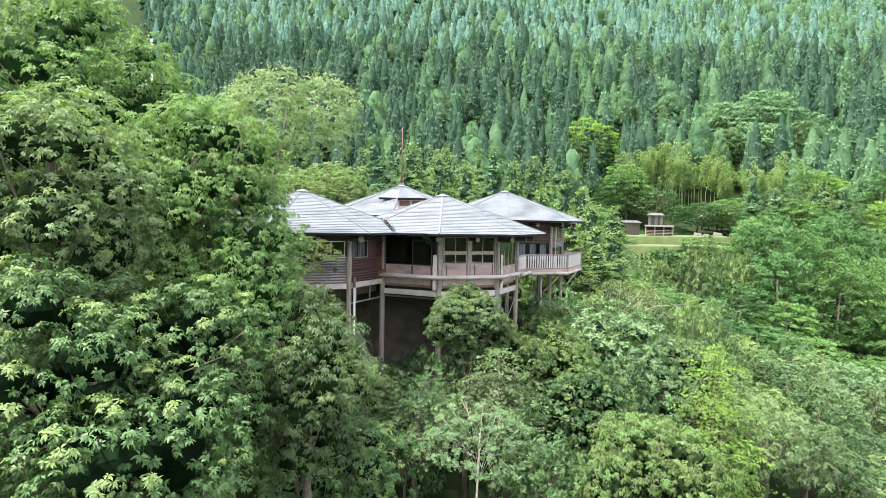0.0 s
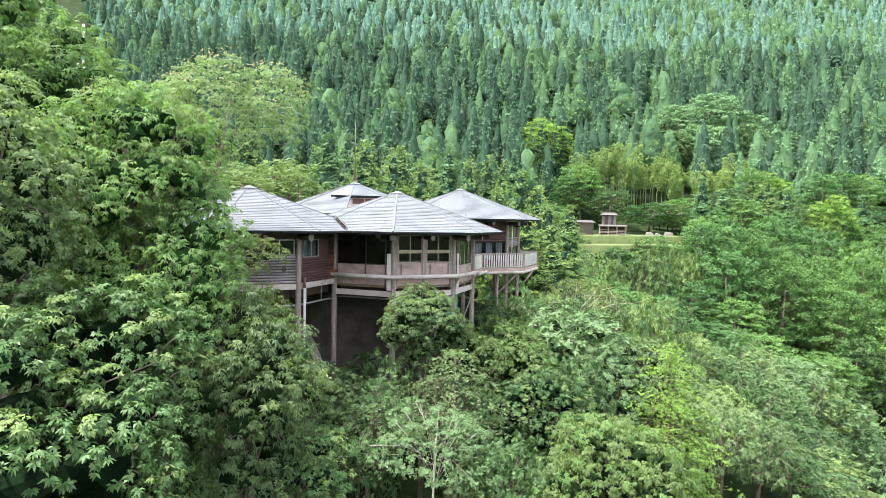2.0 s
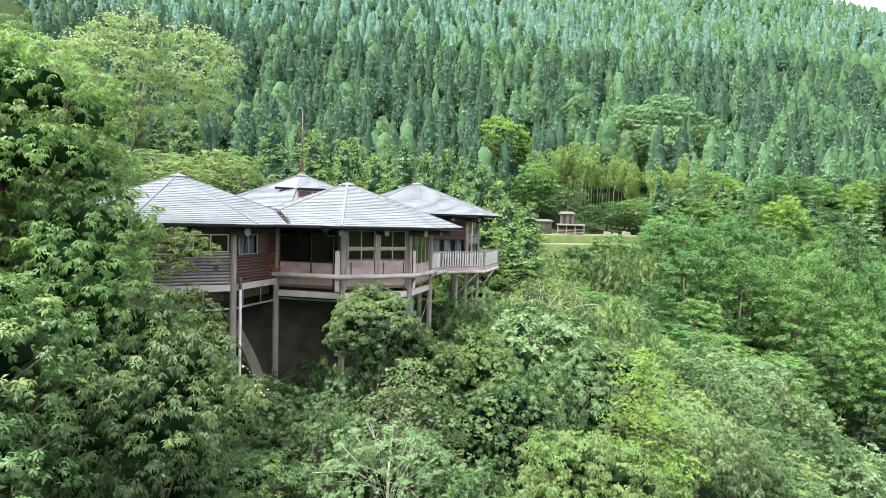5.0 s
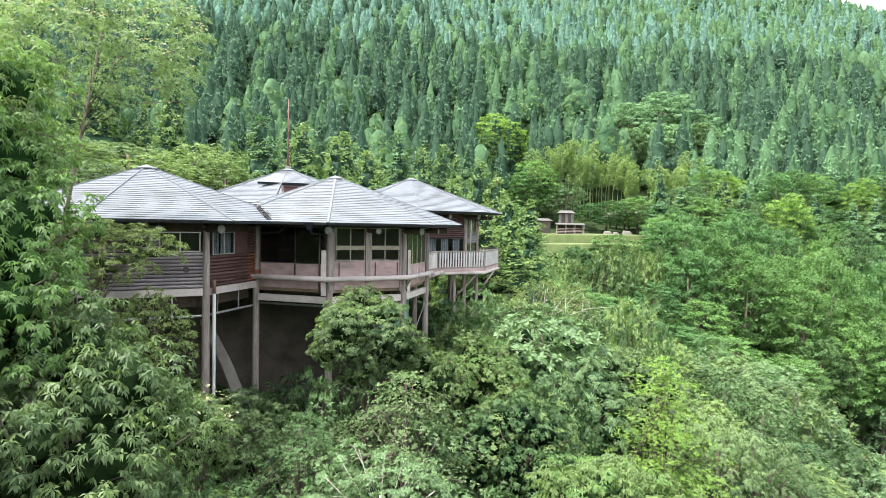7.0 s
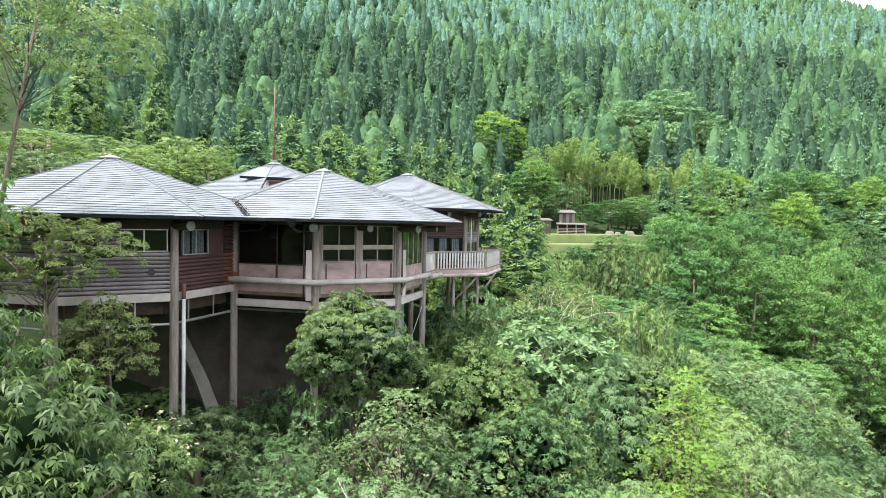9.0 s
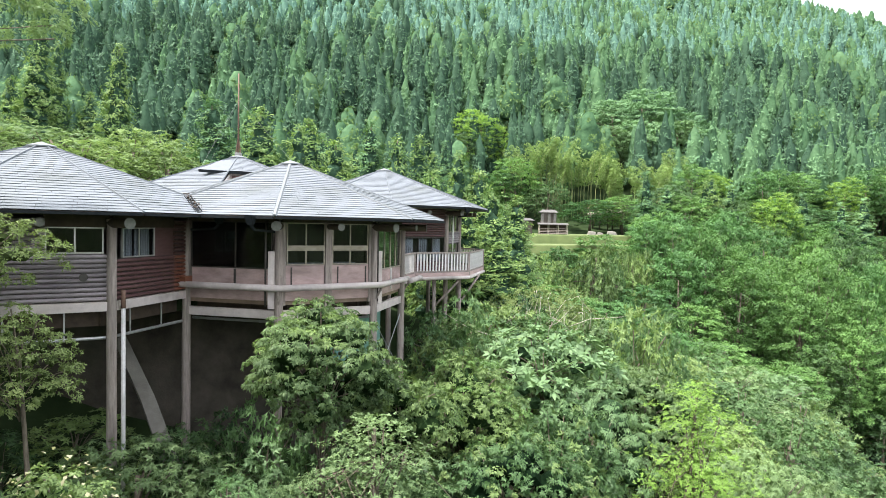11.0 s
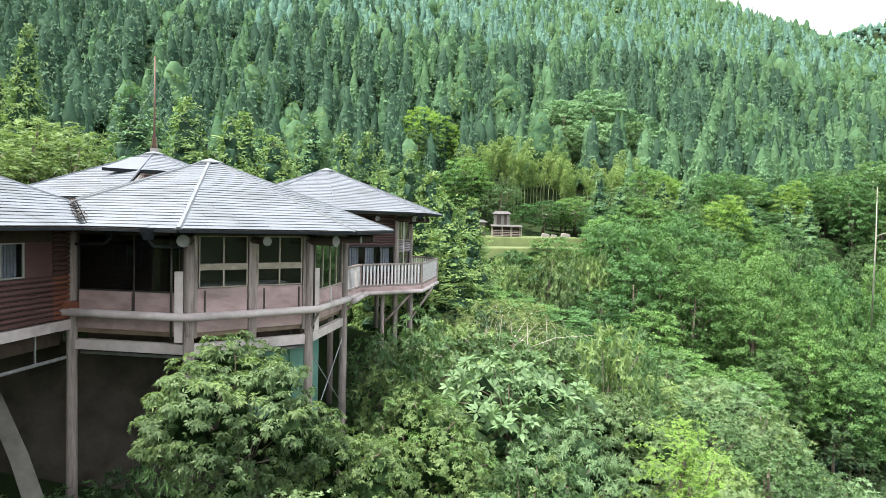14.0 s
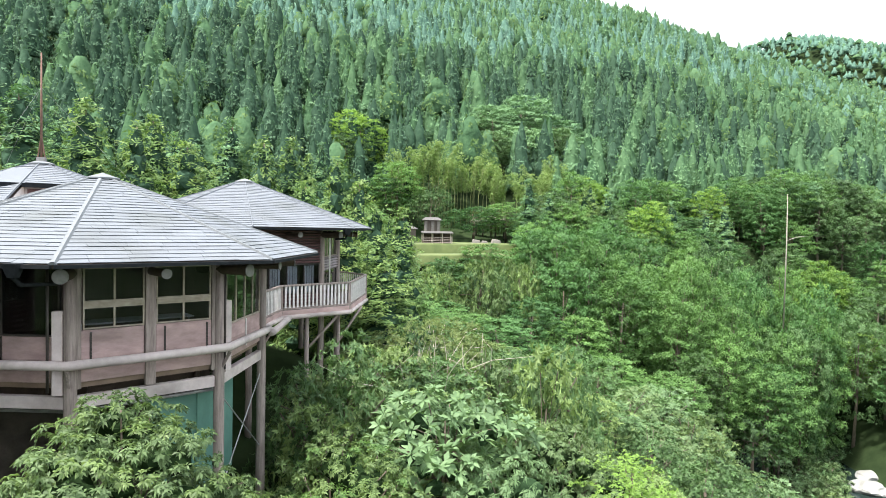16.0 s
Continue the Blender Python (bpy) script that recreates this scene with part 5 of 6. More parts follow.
CONIFERS = [conifer("yellow-green cypress with tufted sprays behind the pavilions", 13, 2.5, L_CEDAR3, 60, L_BAMBOO),
            conifer("deep green cedar with tufted sprays behind the pavilions", 15, 2.6, L_CEDAR4, 61, L_CEDAR3),
            conifer("yellow-green cypress with tufted sprays behind the pavilions", 11, 2.2, L_CEDAR3, 62, L_BAMBOO),
            conifer("bright green young cypress behind the pavilions", 12, 2.3, L_BAMBOO, 63, L_CEDAR3)]
HEIGHTS = {CONIFERS[0]: 13, CONIFERS[1]: 15, CONIFERS[2]: 11, CONIFERS[3]: 12}


def in_gap(x, y):
    """The open strip of the bank that leaves the river in sight."""
    return x > 40 and abs((y - 46) * 0.835 - (x - 40) * 0.551) < 2.4 and y < 84


def place(proto, x, y, k, seed, top=None, wide=None):
    """A copy at (x, y) on the ground; top: how high its tip reaches."""
    gz = float(ground(x, y))
    rnd = random.Random(seed)
    if top is not None:
        tall = HEIGHTS.get(proto) or (3.3 if proto in SHRUBS else 14.6 if proto in DOMES else 16.6 if proto in FAR_KINDS else 8.6)
        k = (top - gz) / tall
    w = wide or k
    m = Matrix.LocRotScale((x, y, gz), Euler((rnd.uniform(-.05, .05), rnd.uniform(-.05, .05), rnd.uniform(0, 6.28))), (w * rnd.uniform(.9, 1.1), w * rnd.uniform(.9, 1.1), k))
    return copy_thing(proto, m)


CENTRES = [(c.x, c.y) for c in (CA, CB, CC, CD)]


def clear(x, y, pad):
    """Whether a trunk may stand here, off the pavilions."""
    return all((x - a) ** 2 + (y - b) ** 2 > (5.4 + pad) ** 2 for a, b in CENTRES)


def canopy(x, y):
    """How high the woods of the near bank reach."""
    over = 12.5 - 1.15 * max(0.0, x - (14 + 0.5 * (y - 28)))
    return over if x > 14 + 0.5 * (y - 28) + 2 else float(np.interp(x, [-20, 0, 8, 14, 20, 25, 30, 34, 45], [14, 13.5, 13.2, 12.6, 11.5, 9.3, 5.6, 2.2, -2.0])) + float(np.interp(y, [20, 34, 46, 60], [-4.0, -0.6, 1.4, 2.0]))


rng = np.random.default_rng(3)
made = 0
for iy in range(13):
    for ix in range(17):
        x = -24 + ix * 3.7 + rng.uniform(-1.2, 1.2) + (iy % 2) * 1.8
        y = 21 + iy * 3.4 + rng.uniform(-1.1, 1.1)
        kind = KINDS[int(rng.integers(0, 5))]
        up = rng.uniform(-1.7, 0.9)
        # Darker kinds here put the gully side's shade into the leaf colour.
        if x > 26:
            kind = KINDS[(0, 2, 2, 4, 0)[int(rng.integers(0, 5))]]
        if x > 1.6 * (y - 20) + 9 or in_gap(x, y):
            continue
        if (x - 14.6) ** 2 + (y - 35.5) ** 2 < 20:
            continue
        if x < 3.5 and y < 33.5 and x > -13:
            continue
        if not clear(x, y, 1.6) or (x < 6.5 and y > 38) or (x < 9 and y > 44):
            continue
        if x < -13 and y < 40:
            up += 5
        top, gz = canopy(x, y) + up, float(ground(x, y))
        if 8.5 < x < 19 and y < 34:
            top = min(top, 7.6)
        if top - gz < 5:
            place(SHRUBS[made % 4], x, y, 1, 1000 + made, max(top, gz + 1.6), rng.uniform(1.3, 1.8))
        else:
            place(kind, x, y, 1, 1000 + made, top, rng.uniform(0.74, 1.02))
        made += 1

# gully woods: a wall of tall trees towards the river, lower ones before the terraces
rng = np.random.default_rng(4)
for iy in range(9):
    for ix in range(13):
        x = 20 + ix * 6.2 + rng.uniform(-2.0, 2.0)
        y = 66 + iy * 6.4 + rng.uniform(-1.8, 1.8)
        t = x - (84 + 0.3 * (y - 78))
        kind = FAR_KINDS[int(rng.choice([0, 3, 3, 1, 1, 1]))]
        drop = rng.uniform(-3.0, 1.5)
        if y < 74:
            continue
        if abs(t) < (8 if y < 80 else 3.5 if y < 86 else 0) or in_gap(x, y) or x > 106 or (27 < x < 44 and y > 100) or (58 < x < 68 and y < 89) or (x < 26 and y < 76):
            continue
        edge = float(np.interp(x, [20, 30, 35, 40, 46, 52, 60, 70, 90], [13.5, 15.4, 16.5, 19.5, 22, 23.5, 23.5, 22, 18]))
        front = float(np.interp(y, [66, 76, 80, 84, 88, 94, 104, 116], [-22, -17, -12.5, -8.5, -4.5, -0.5, 2.0, 4.0]))
        place(kind, x, y, 1, 3000 + made, max(edge + front + drop, float(ground(x, y)) + 6), rng.uniform(0.72, 1.0))
        made += 1
# the light layered crowns and the tall conifers of the gully's wall
for i, (x, y, top, kind, wide) in enumerate(((63.9, 86.5, 20.9, 1, 0.95), (59.5, 84, 16.2, 1, 0.85), (66.5, 82.5, 14, 1, 0.8), (63, 80, 9.5, 1, 0.8), (70, 80, 6.5, 3, 0.8), (58, 80, 7, 4, 0.8), (74.8, 110, 27.2, 2, 0.9), (106.4, 102, 17.6, 2, 1.1), (101, 99, 14, 2, 0.8), (86, 87, 17.5, 3, 0.8), (81, 84, 11, 0, 0.8), (76, 83, 10, 1, 0.8), (92, 90, 14, 0, 0.8))):
    place(FAR_KINDS[kind], x, y, 1, 7600 + i, top, wide)
for i, (x, y, top, kind) in enumerate(((51.3, 110, 29.1, 1), (65.8, 114, 29.3, 0), (62.5, 112, 28.0, 0), (68.5, 113, 27.5, 1), (56, 112, 27.0, 1), (88, 110, 25, 1), (94, 112, 26, 1), (82, 112, 26.5, 1))):
    place(CONIFERS[kind], x, y, 1, 7700 + i, top, 1.35)
# tall trees on the far bank
rng = np.random.default_rng(14)
for iy in range(6):
    for ix in range(6):
        x, y = 106 + ix * 7.2 + rng.uniform(-2, 2), 92 + iy * 7.0 + rng.uniform(-2, 2)
        if x - (84 + 0.3 * (y - 78)) > 9 and x < 1.45 * (y - 19.5) + 8:
            place(FAR_KINDS[int(rng.choice([0, 1, 3, 1]))], x, y, rng.uniform(0.85, 1.1), 7000 + 10 * iy + ix)
for i in range(11):
    y = 76 + 4.2 * i
    place(FAR_KINDS[(0, 3, 1, 2)[i % 4]], 84 + 0.3 * (y - 78) + 11.5 + (i % 3), y, rng.uniform(0.75, 0.95), 7200 + i)
for i in range(22):
    x = 41 + 1.75 * i
    place(SHRUBS[i % 4], x, 46 + (x - 40) * 0.66 + rng.uniform(-3, 3), rng.uniform(0.8, 1.1), 7300 + i)
# a belt of trees along the mountain's foot
for i in range(9):
    x = 66 + 6.2 * i
    place(FAR_KINDS[(1, 2, 3, 1)[i % 4]], x, 121.5 + 2.5 * math.sin(i * 2.1), rng.uniform(0.7, 0.9), 7400 + i)
# shrubs below the terraces
rng = np.random.default_rng(19)
for i in range(34):
    x, y = rng.uniform(22, 44), rng.uniform(88, 101)
    place(SHRUBS[int(rng.choice([0, 1, 1, 3]))], x, y, 1, 7800 + i, 16.9 + rng.uniform(-1.6, 0.5) + 0.05 * (x - 30), rng.uniform(1.1, 1.7))
rng = np.random.default_rng(29)
for i in range(64):
    x, y = rng.uniform(42, 80), rng.uniform(60, 78)
    if x - (84 + 0.3 * (y - 78)) < -7 and not in_gap(x, y):
        place(SHRUBS[int(rng.integers(0, 4))], x, y, rng.uniform(1.5, 2.3), 7900 + i)
for i, (x, y) in enumerate(((79, 79), (81.5, 80.5), (83, 83), (85.5, 84.5), (88, 86.5), (77, 77), (90, 88), (80, 83), (92.5, 89), (75, 75.5))):
    place(SHRUBS[(0, 3)[i % 2]], x, y, 2.2, 7980 + i)
# low growth down to the river
rng = np.random.default_rng(9)
for i in range(40):
    x, y = rng.uniform(36, 100), rng.uniform(50, 78)
    t = x - (84 + 0.3 * (y - 78))
    top = min(canopy(x, y) - 0.5, float(ground(x, y)) + 6)
    if (t < -8 or t > 9) and not in_gap(x, y):
        place(SHRUBS[int(rng.integers(0, 4))], x, y, 1, 4500 + i, max(top, float(ground(x, y)) + 1.5), rng.uniform(1.2, 1.8))
# woods below and behind the flight
rng = np.random.default_rng(6)
for iy in range(2):
    for ix in range(6):
        x, y = -34 + ix * 13 + rng.uniform(-3, 3), -18 + iy * 8 + rng.uniform(-3, 3)
        if x > -20 or y < 8:
            place(FAR_KINDS[int(rng.integers(0, 5))], x, y, rng.uniform(0.5, 0.62), 4000 + made)
            made += 1

# conifers and light trees behind the pavilions: x, y, height of the tip, kind
BACK = [(-4.1, 63.5, 28.2, 0), (-1.7, 64.2, 27.2, 2), (-0.9, 68.7, 28.4, 0), (1.5, 66.7, 26.6, 3), (3.7, 70.7, 28.8, 1), (8.4, 74.3, 28.2, 0),
        (11.5, 68.5, 26.2, 2), (12.8, 67.5, 24.6, 3), (14.3, 65.1, 22.8, 2), (16.6, 68.6, 22.4, 0), (11.8, 63.2, 21.5, 3), (6.0, 69.0, 27.5, 2),
        (-7.6, 64.5, 28.8, 1), (15.5, 62.5, 19.6, 2), (13.6, 60.2, 18.4, 0), (9.3, 65.0, 24.0, 2)]
for i, (x, y, top, kind) in enumerate(BACK):
    place(CONIFERS[kind], x, y, 1, 5000 + i, top, 1.3)
rng = np.random.default_rng(5)
for i in range(34):
    x, y = rng.uniform(-50, 24), rng.uniform(76, 126)
    place(CONIFERS[int(rng.choice([0, 1, 1, 2]))], x, y, 1, 5100 + i, float(ground(x, y)) + rng.uniform(11, 15.5), 1.05)
for i, (x, y, top, kind) in enumerate(((-13, 62, 26.4, 1), (-10.2, 59.5, 25.0, 1), (-14.5, 56.5, 24.6, 1), (-17.5, 60, 26.0, 4), (-21, 57, 25.5, 1), (-18, 52, 24.0, 4), (-24, 66, 27, 3), (-12.4, 67, 27.0, 1))):
    place(KINDS[kind], x, y, 1, 5300 + i, top, 1.25)
# bushes round the feet of the stilts
for i, (x, y, top, k) in enumerate(((-6.2, 33.2, 11.6, 0), (-3.2, 33.6, 11.9, 3), (-8.6, 33.0, 11.8, 0), (-1.4, 35.4, 12.2, 2), (-4.6, 30.6, 10.8, 0), (-7.0, 29.6, 11.4, 4), (-2.2, 31.0, 11.2, 0), (-10.5, 30.5, 13.0, 0), (-6.4, 36.0, 11.8, 1), (-9.2, 36.4, 12.4, 4), (-3.8, 36.6, 11.9, 0), (-7.8, 38.4, 12.6, 1), (-11.6, 34.4, 13.0, 4))):
    place(SHRUBS[k % 4], x, y, 1, 5500 + i, top, 1.15)
# shrubs before and under the balcony
rng = np.random.default_rng(8)
for i in range(22):
    x, y = rng.uniform(6.5, 19), rng.uniform(45.5, 56)
    if clear(x, y, 2.1):
        place(SHRUBS[int(rng.choice([0, 1, 2, 3]))], x, y, 1, 5400 + i, 14.4 + rng.uniform(-1.0, 0.8) + (0.5 if x > 11 else 0), rng.uniform(1.1, 1.5))
for i, (x, y, top) in enumerate(((6.2, 45.8, 15.0), (7.6, 46.8, 15.5), (8.8, 47.8, 15.8), (10.2, 48.4, 15.4), (11.6, 49.6, 15.6), (9.4, 46.2, 14.6), (13.0, 51.5, 15.6), (6.6, 43.6, 14.2), (8.0, 44.6, 14.9))):
    place(SHRUBS[(0, 3, 0, 1)[i % 4]], x, y, 1, 5600 + i, top, 1.25)
for i, (x, y, top) in enumerate(((-2.4, 37.6, 12.6), (-1.0, 37.0, 13.2), (-3.6, 38.4, 12.0), (0.6, 37.6, 12.8))):
    place(SHRUBS[0], x, y, 1, 5650 + i, top, 0.9)
# the originals stand among their copies
for i, e in enumerate(KINDS):
    e.location = (-28 - 5 * i, 38, float(ground(-28 - 5 * i, 38)))
for i, e in enumerate(SHRUBS):
    e.location = (-30 - 5 * i, 46, float(ground(-30 - 5 * i, 46)))
for i, e in enumerate(FAR_KINDS):
    e.location = (112, 50 + 9 * i, float(ground(112, 50 + 9 * i)))
for i, e in enumerate(DOMES):
    e.location = (120 + 14 * i, 120, float(ground(120 + 14 * i, 120)))
for i, e in enumerate(CONIFERS):
    e.location = (-34 - 6 * i, 74, float(ground(-34 - 6 * i, 74)))


# ---- the terraces with the hut ----
def terrace(x0, x1, y0, y1, z, n=10):
    s = Solid()
    s.hexa([(x0, y0, z - 1.6), (x1, y0, z - 1.6), (x1, y1, z - 1.6), (x0, y1, z - 1.6), (x0, y0 + 0.5, z), (x1, y0 + 0.5, z + 0.1), (x1, y1, z + 0.15), (x0, y1, z)])
    tagged(soft(new("terrace", s.mesh("terrace", M_GRASS)), 0.2), "mown pale green grass terrace", "terrace", "grass terraces", kind="structure")


terrace(27, 44, 100.6, 105.5, 16.9)
terrace(27, 47, 105.2, 124.0, 18.3)

rack = new("open_shed", None)
rack.location = (34.6, 108.2, 18.3)
rack.rotation_euler = (0, 0, radians(-14))
rack.scale = (0.72, 0.72, 0.72)
tagged(rack, "weathered open log shed with flat roof on the terrace", "shed")
part("roof", Solid().hexa([(-3.3, -1.6, 2.1), (3.3, -1.6, 2.1), (3.3, 1.6, 2.45), (-3.3, 1.6, 2.45), (-3.3, -1.6, 2.22), (3.3, -1.6, 2.22), (3.3, 1.6, 2.57), (-3.3, 1.6, 2.57)]), M_HUTROOF, rack, "dark sheet roof")
for x in (-3.0, -1.0, 1.0, 3.0):
    for y in (-1.3, 1.3):
        part("post", Solid().rod((x, y, -0.3), (x, y, 2.15), 0.08, n=8), M_DEAD, rack)
for z in (0.25, 0.6, 0.95, 1.3):
    part("rail", Solid().rod((-3.1, -1.36, z), (3.1, -1.36, z), 0.06, n=8), M_LOG, rack, "grey log rail")
part("back_wall", Solid().box(-3.0, 3.0, 1.25, 1.33, 0, 2.2), M_SOFFIT, rack, "dark back boards")

hut = new("stone_hut", None)
hut.location = (35.2, 112.4, 18.3)
hut.rotation_euler = (0, 0, radians(-14))
hut.scale = (0.8, 0.8, 0.84)
tagged(hut, "small pale stone hut with broad flat roof", "hut")
q = Solid().box(-1.4, 1.4, -1.4, 1.4, 0, 4.2)
part("wall", q, M_HUTWALL, hut, "weathered brown boarded wall")
for x in (-1.25, 0.1, 1.25):
    part("pier", Solid().box(x - 0.28, x + 0.28, -1.6, -1.38, 0, 4.0), M_STONEPALE, hut, "pale stone pier")
part("roof", Solid().hexa([(-1.9, -2.0, 4.2), (1.9, -2.0, 4.2), (1.9, 1.9, 4.2), (-1.9, 1.9, 4.2), (-1.2, -1.2, 4.75), (1.2, -1.2, 4.75), (1.2, 1.2, 4.75), (-1.2, 1.2, 4.75)]), M_HUTROOF, hut, "low hipped grey roof")

side_hut = new("small_shed", None)
side_hut.location = (30.4, 110.6, 18.3)
tagged(side_hut, "small brown boarded shed with sheet roof", "shed")
part("wall", Solid().box(-1.3, 1.3, -1.0, 1.0, 0, 2.1), M_HUTWALL, side_hut)
part("roof", Solid().hexa([(-1.6, -1.3, 2.1), (1.6, -1.3, 2.1), (1.6, 1.3, 2.5), (-1.6, 1.3, 2.5), (-1.6, -1.3, 2.18), (1.6, -1.3, 2.18), (1.6, 1.3, 2.58), (-1.6, 1.3, 2.58)]), M_HUTROOF, side_hut, "grey sheet roof")
for i, (x, y, k) in enumerate(((42.0, 110.5, 0.8), (43.6, 110.8, 0.6), (45.3, 110.2, 0.9))):
    s = Solid().hexa([(-k, -.5 * k, 0), (k, -.4 * k, 0), (.9 * k, .5 * k, 0), (-.8 * k, .5 * k, 0), (-.7 * k, -.3 * k, .9 * k), (.8 * k, -.3 * k, .7 * k), (.7 * k, .3 * k, .8 * k), (-.6 * k, .4 * k, .9 * k)])
    o = soft(new("boulder", s.mesh("boulder", M_STONEPALE)), 0.1)
    o.location = (x, y, 18.25)
    tagged(o, "pale boulder on the grass terrace", "boulder", "boulders on the terrace")


# ---- bamboo, palms and single trees at the mountain's foot ----
def bamboo(x, y, top, seed, culms=5):
    """A clump of bamboo: bare culms below, feathery plumes that nod over above."""
    rng = np.random.default_rng(seed)
    e = new("bamboo_clump", None)
    gz = float(ground(x, y))
    e.location = (x, y, gz)
    tagged(e, "tall bamboo clump with yellow-green plumes", "bamboo", "bamboo grove")
    h = top - gz
    pts = []
    for k in range(culms):
        b = rng.normal(size=2) * 1.1
        tip = b + rng.normal(size=2) * 1.5
        m = (b * 0.75 + tip * 0.25)
        hh = h * rng.uniform(0.8, 1.0)
        part("culm", Solid().tube([(b[0], b[1], -0.3), (b[0], b[1], hh * 0.45), (m[0], m[1], hh * 0.8), (tip[0], tip[1], hh * 0.94)], [0.07, 0.065, 0.045, 0.015], 5), M_CULM, e, "pale green bare culm", True)
        for f in np.linspace(0, 1, 7):
            c = np.array([*(b * (1 - f) + tip * f), hh * (0.58 + 0.42 * f - 0.05 * f * f)])
            pts.append(c)
    p, nm = clumps(rng, np.array(pts), 0.8, 64, 0.9)
    part("plume", quads_mesh("plume", blades(rng, p, nm, 0.42, 0.15, 0.8, corners=3), [L_BAMBOO]), None, e)


GROVE = [(39.6, 132.8, 37.0), (42.3, 131.9, 37.4), (45.0, 131.0, 36.0), (41.0, 135.0, 38.0), (44.0, 134.0, 37.5), (51.6, 128.4, 33.5), (53.1, 127.0, 31.5),
         (50.0, 130.6, 36.5), (55.0, 129.5, 35.0), (57.5, 125.7, 31.5), (60.3, 124.3, 31.0), (62.5, 126.5, 34.0), (66.0, 128.0, 36.0), (47.5, 132.0, 35.0), (36.8, 134.0, 36.0)]
for i, (x, y, top) in enumerate(GROVE):
    bamboo(x, y, top, 700 + i)


def palm(x, y, h, seed):
    rng = np.random.default_rng(seed)
    e = new("windmill_palm", None)
    gz = float(ground(x, y))
    e.location = (x, y, gz)
    tagged(e, "windmill palm with shaggy brown trunk and dead fronds", "palm", "palms below the grove")
    part("trunk", Solid().tube([(0, 0, -0.3), (0.05, 0, h * 0.5), (0, 0.05, h)], [0.13, 0.17, 0.2], 8), M_HUTWALL, e, smooth=True)
    for mat_, lo, hi, nm_ in ((L_PALM, 0.1, 1.0, "frond_fan"), (M_DEAD, -1.3, -0.5, "dead_frond_skirt")):
        a = rng.uniform(0, 2 * math.pi, 90)
        el = rng.uniform(lo, hi, 90)
        d = np.stack([np.cos(a) * np.cos(el), np.sin(a) * np.cos(el), np.sin(el)], 1)
        b = np.array([0, 0, h]) + d * 0.2
        w = np.stack([-np.sin(a), np.cos(a), np.zeros(90)], 1) * 0.12
        ln = rng.uniform(0.8, 1.3, 90)[:, None]
        part(nm_, quads_mesh(nm_, np.stack([b, b + d * ln * 0.6 + w, b + d * ln, b + d * ln * 0.6 - w], 1), [mat_]), None, e)


for i, (x, y, h) in enumerate(((49.0, 123.5, 3.8), (50.4, 123.0, 4.4), (51.6, 123.6, 3.6), (52.8, 122.6, 4.0), (48.0, 124.2, 3.4))):
    palm(x, y, h, 800 + i)

# single crowns that stand out from the conifers
for i, (x, y, top, wide, k) in enumerate(((75, 159, 54, 1.25, 0), (66.5, 159, 51, 1.05, 0), (83.5, 158, 50, 1.1, 0), (70, 150, 45, 1.0, 0), (79, 150, 45.5, 1.0, 1), (88, 150, 44, 1.0, 0), (61.5, 149, 43, 0.95, 1))):
    place(DOMES[k], x, y, 1, 6100 + i, top, wide)
place(FAR_KINDS[2], 31.4, 146, 1, 6004, 45.5, 1.15)
place(FAR_KINDS[0], 27.5, 144, 1, 6005, 40.5, 1.0)
place(FAR_KINDS[1], 34.6, 129.4, 1, 6006, 34.3, 1.0)
place(FAR_KINDS[3], 32.6, 130, 1, 6007, 31.0, 1.0)
place(FAR_KINDS[0], 39.0, 123.5, 1, 6008, 28.5, 0.85)
snag = Solid().tube([(86.2, 91.7, 4.0), (86.2, 91.7, 19.5), (86.1, 91.8, 27.0)], [0.12, 0.09, 0.03], 8)
snag.tube([(86.2, 91.7, 19.8), (87.8, 91.2, 20.4), (89.6, 90.8, 20.6)], [0.06, 0.045, 0.015], 5)
tagged(new("dead_tree", snag.mesh("dead_tree", M_DEAD, True)), "bare grey dead tree trunk among the woods", "dead tree")

pole = new("twin_pole", None)
pole.location = (-17.2, 36.0, float(ground(-17.2, 36.0)))
tagged(pole, "pair of slim white poles rising above the trees", "pole")
for x in (-0.16, 0.16):
    part("pole", Solid().rod((x, 0, -0.3), (x, 0, 30.2 - pole.location.z), 0.07, 0.06, 8), M_WHITE, pole, "slim white pole", True)

# pale rocks by the river
for i, (x, y, k) in enumerate(((86.5, 77.5, 2.6), (90.5, 80.5, 2.0), (81, 82, 1.6))):
    rnd = random.Random(i)
    bm = bmesh.new()
    bmesh.ops.create_icosphere(bm, subdivisions=3, radius=1)
    for v_ in bm.verts:
        v_.co *= 1 + 0.35 * noise.noise(v_.co * 1.3 + Vector((i * 5, 0, 0)))
        v_.co.z *= 0.45
    me = bpy.data.meshes.new("river_rock")
    bm.to_mesh(me)
    bm.free()
    me.materials.append(M_ROCK)
    o = new("river_rock", me)
    o.location, o.scale = (x, y, -13.4), (k, k * 0.8, k * 0.8)
    tagged(o, "pale grey boulder at the river's edge", "rock", "rocks by the river")


# ---- the wooded mountain ----
def stand(xs, ys, step, seed):
    """Where the trees of a stretch of forest stand."""
    rng = np.random.default_rng(seed)
    X, Y = np.meshgrid(np.arange(*xs, step), np.arange(*ys, step * 0.9))
    X = (X + rng.uniform(-0.45, 0.45, X.shape) * step).ravel()
    Y = (Y + rng.uniform(-0.45, 0.45, Y.shape) * step).ravel()
    return X, Y, rng


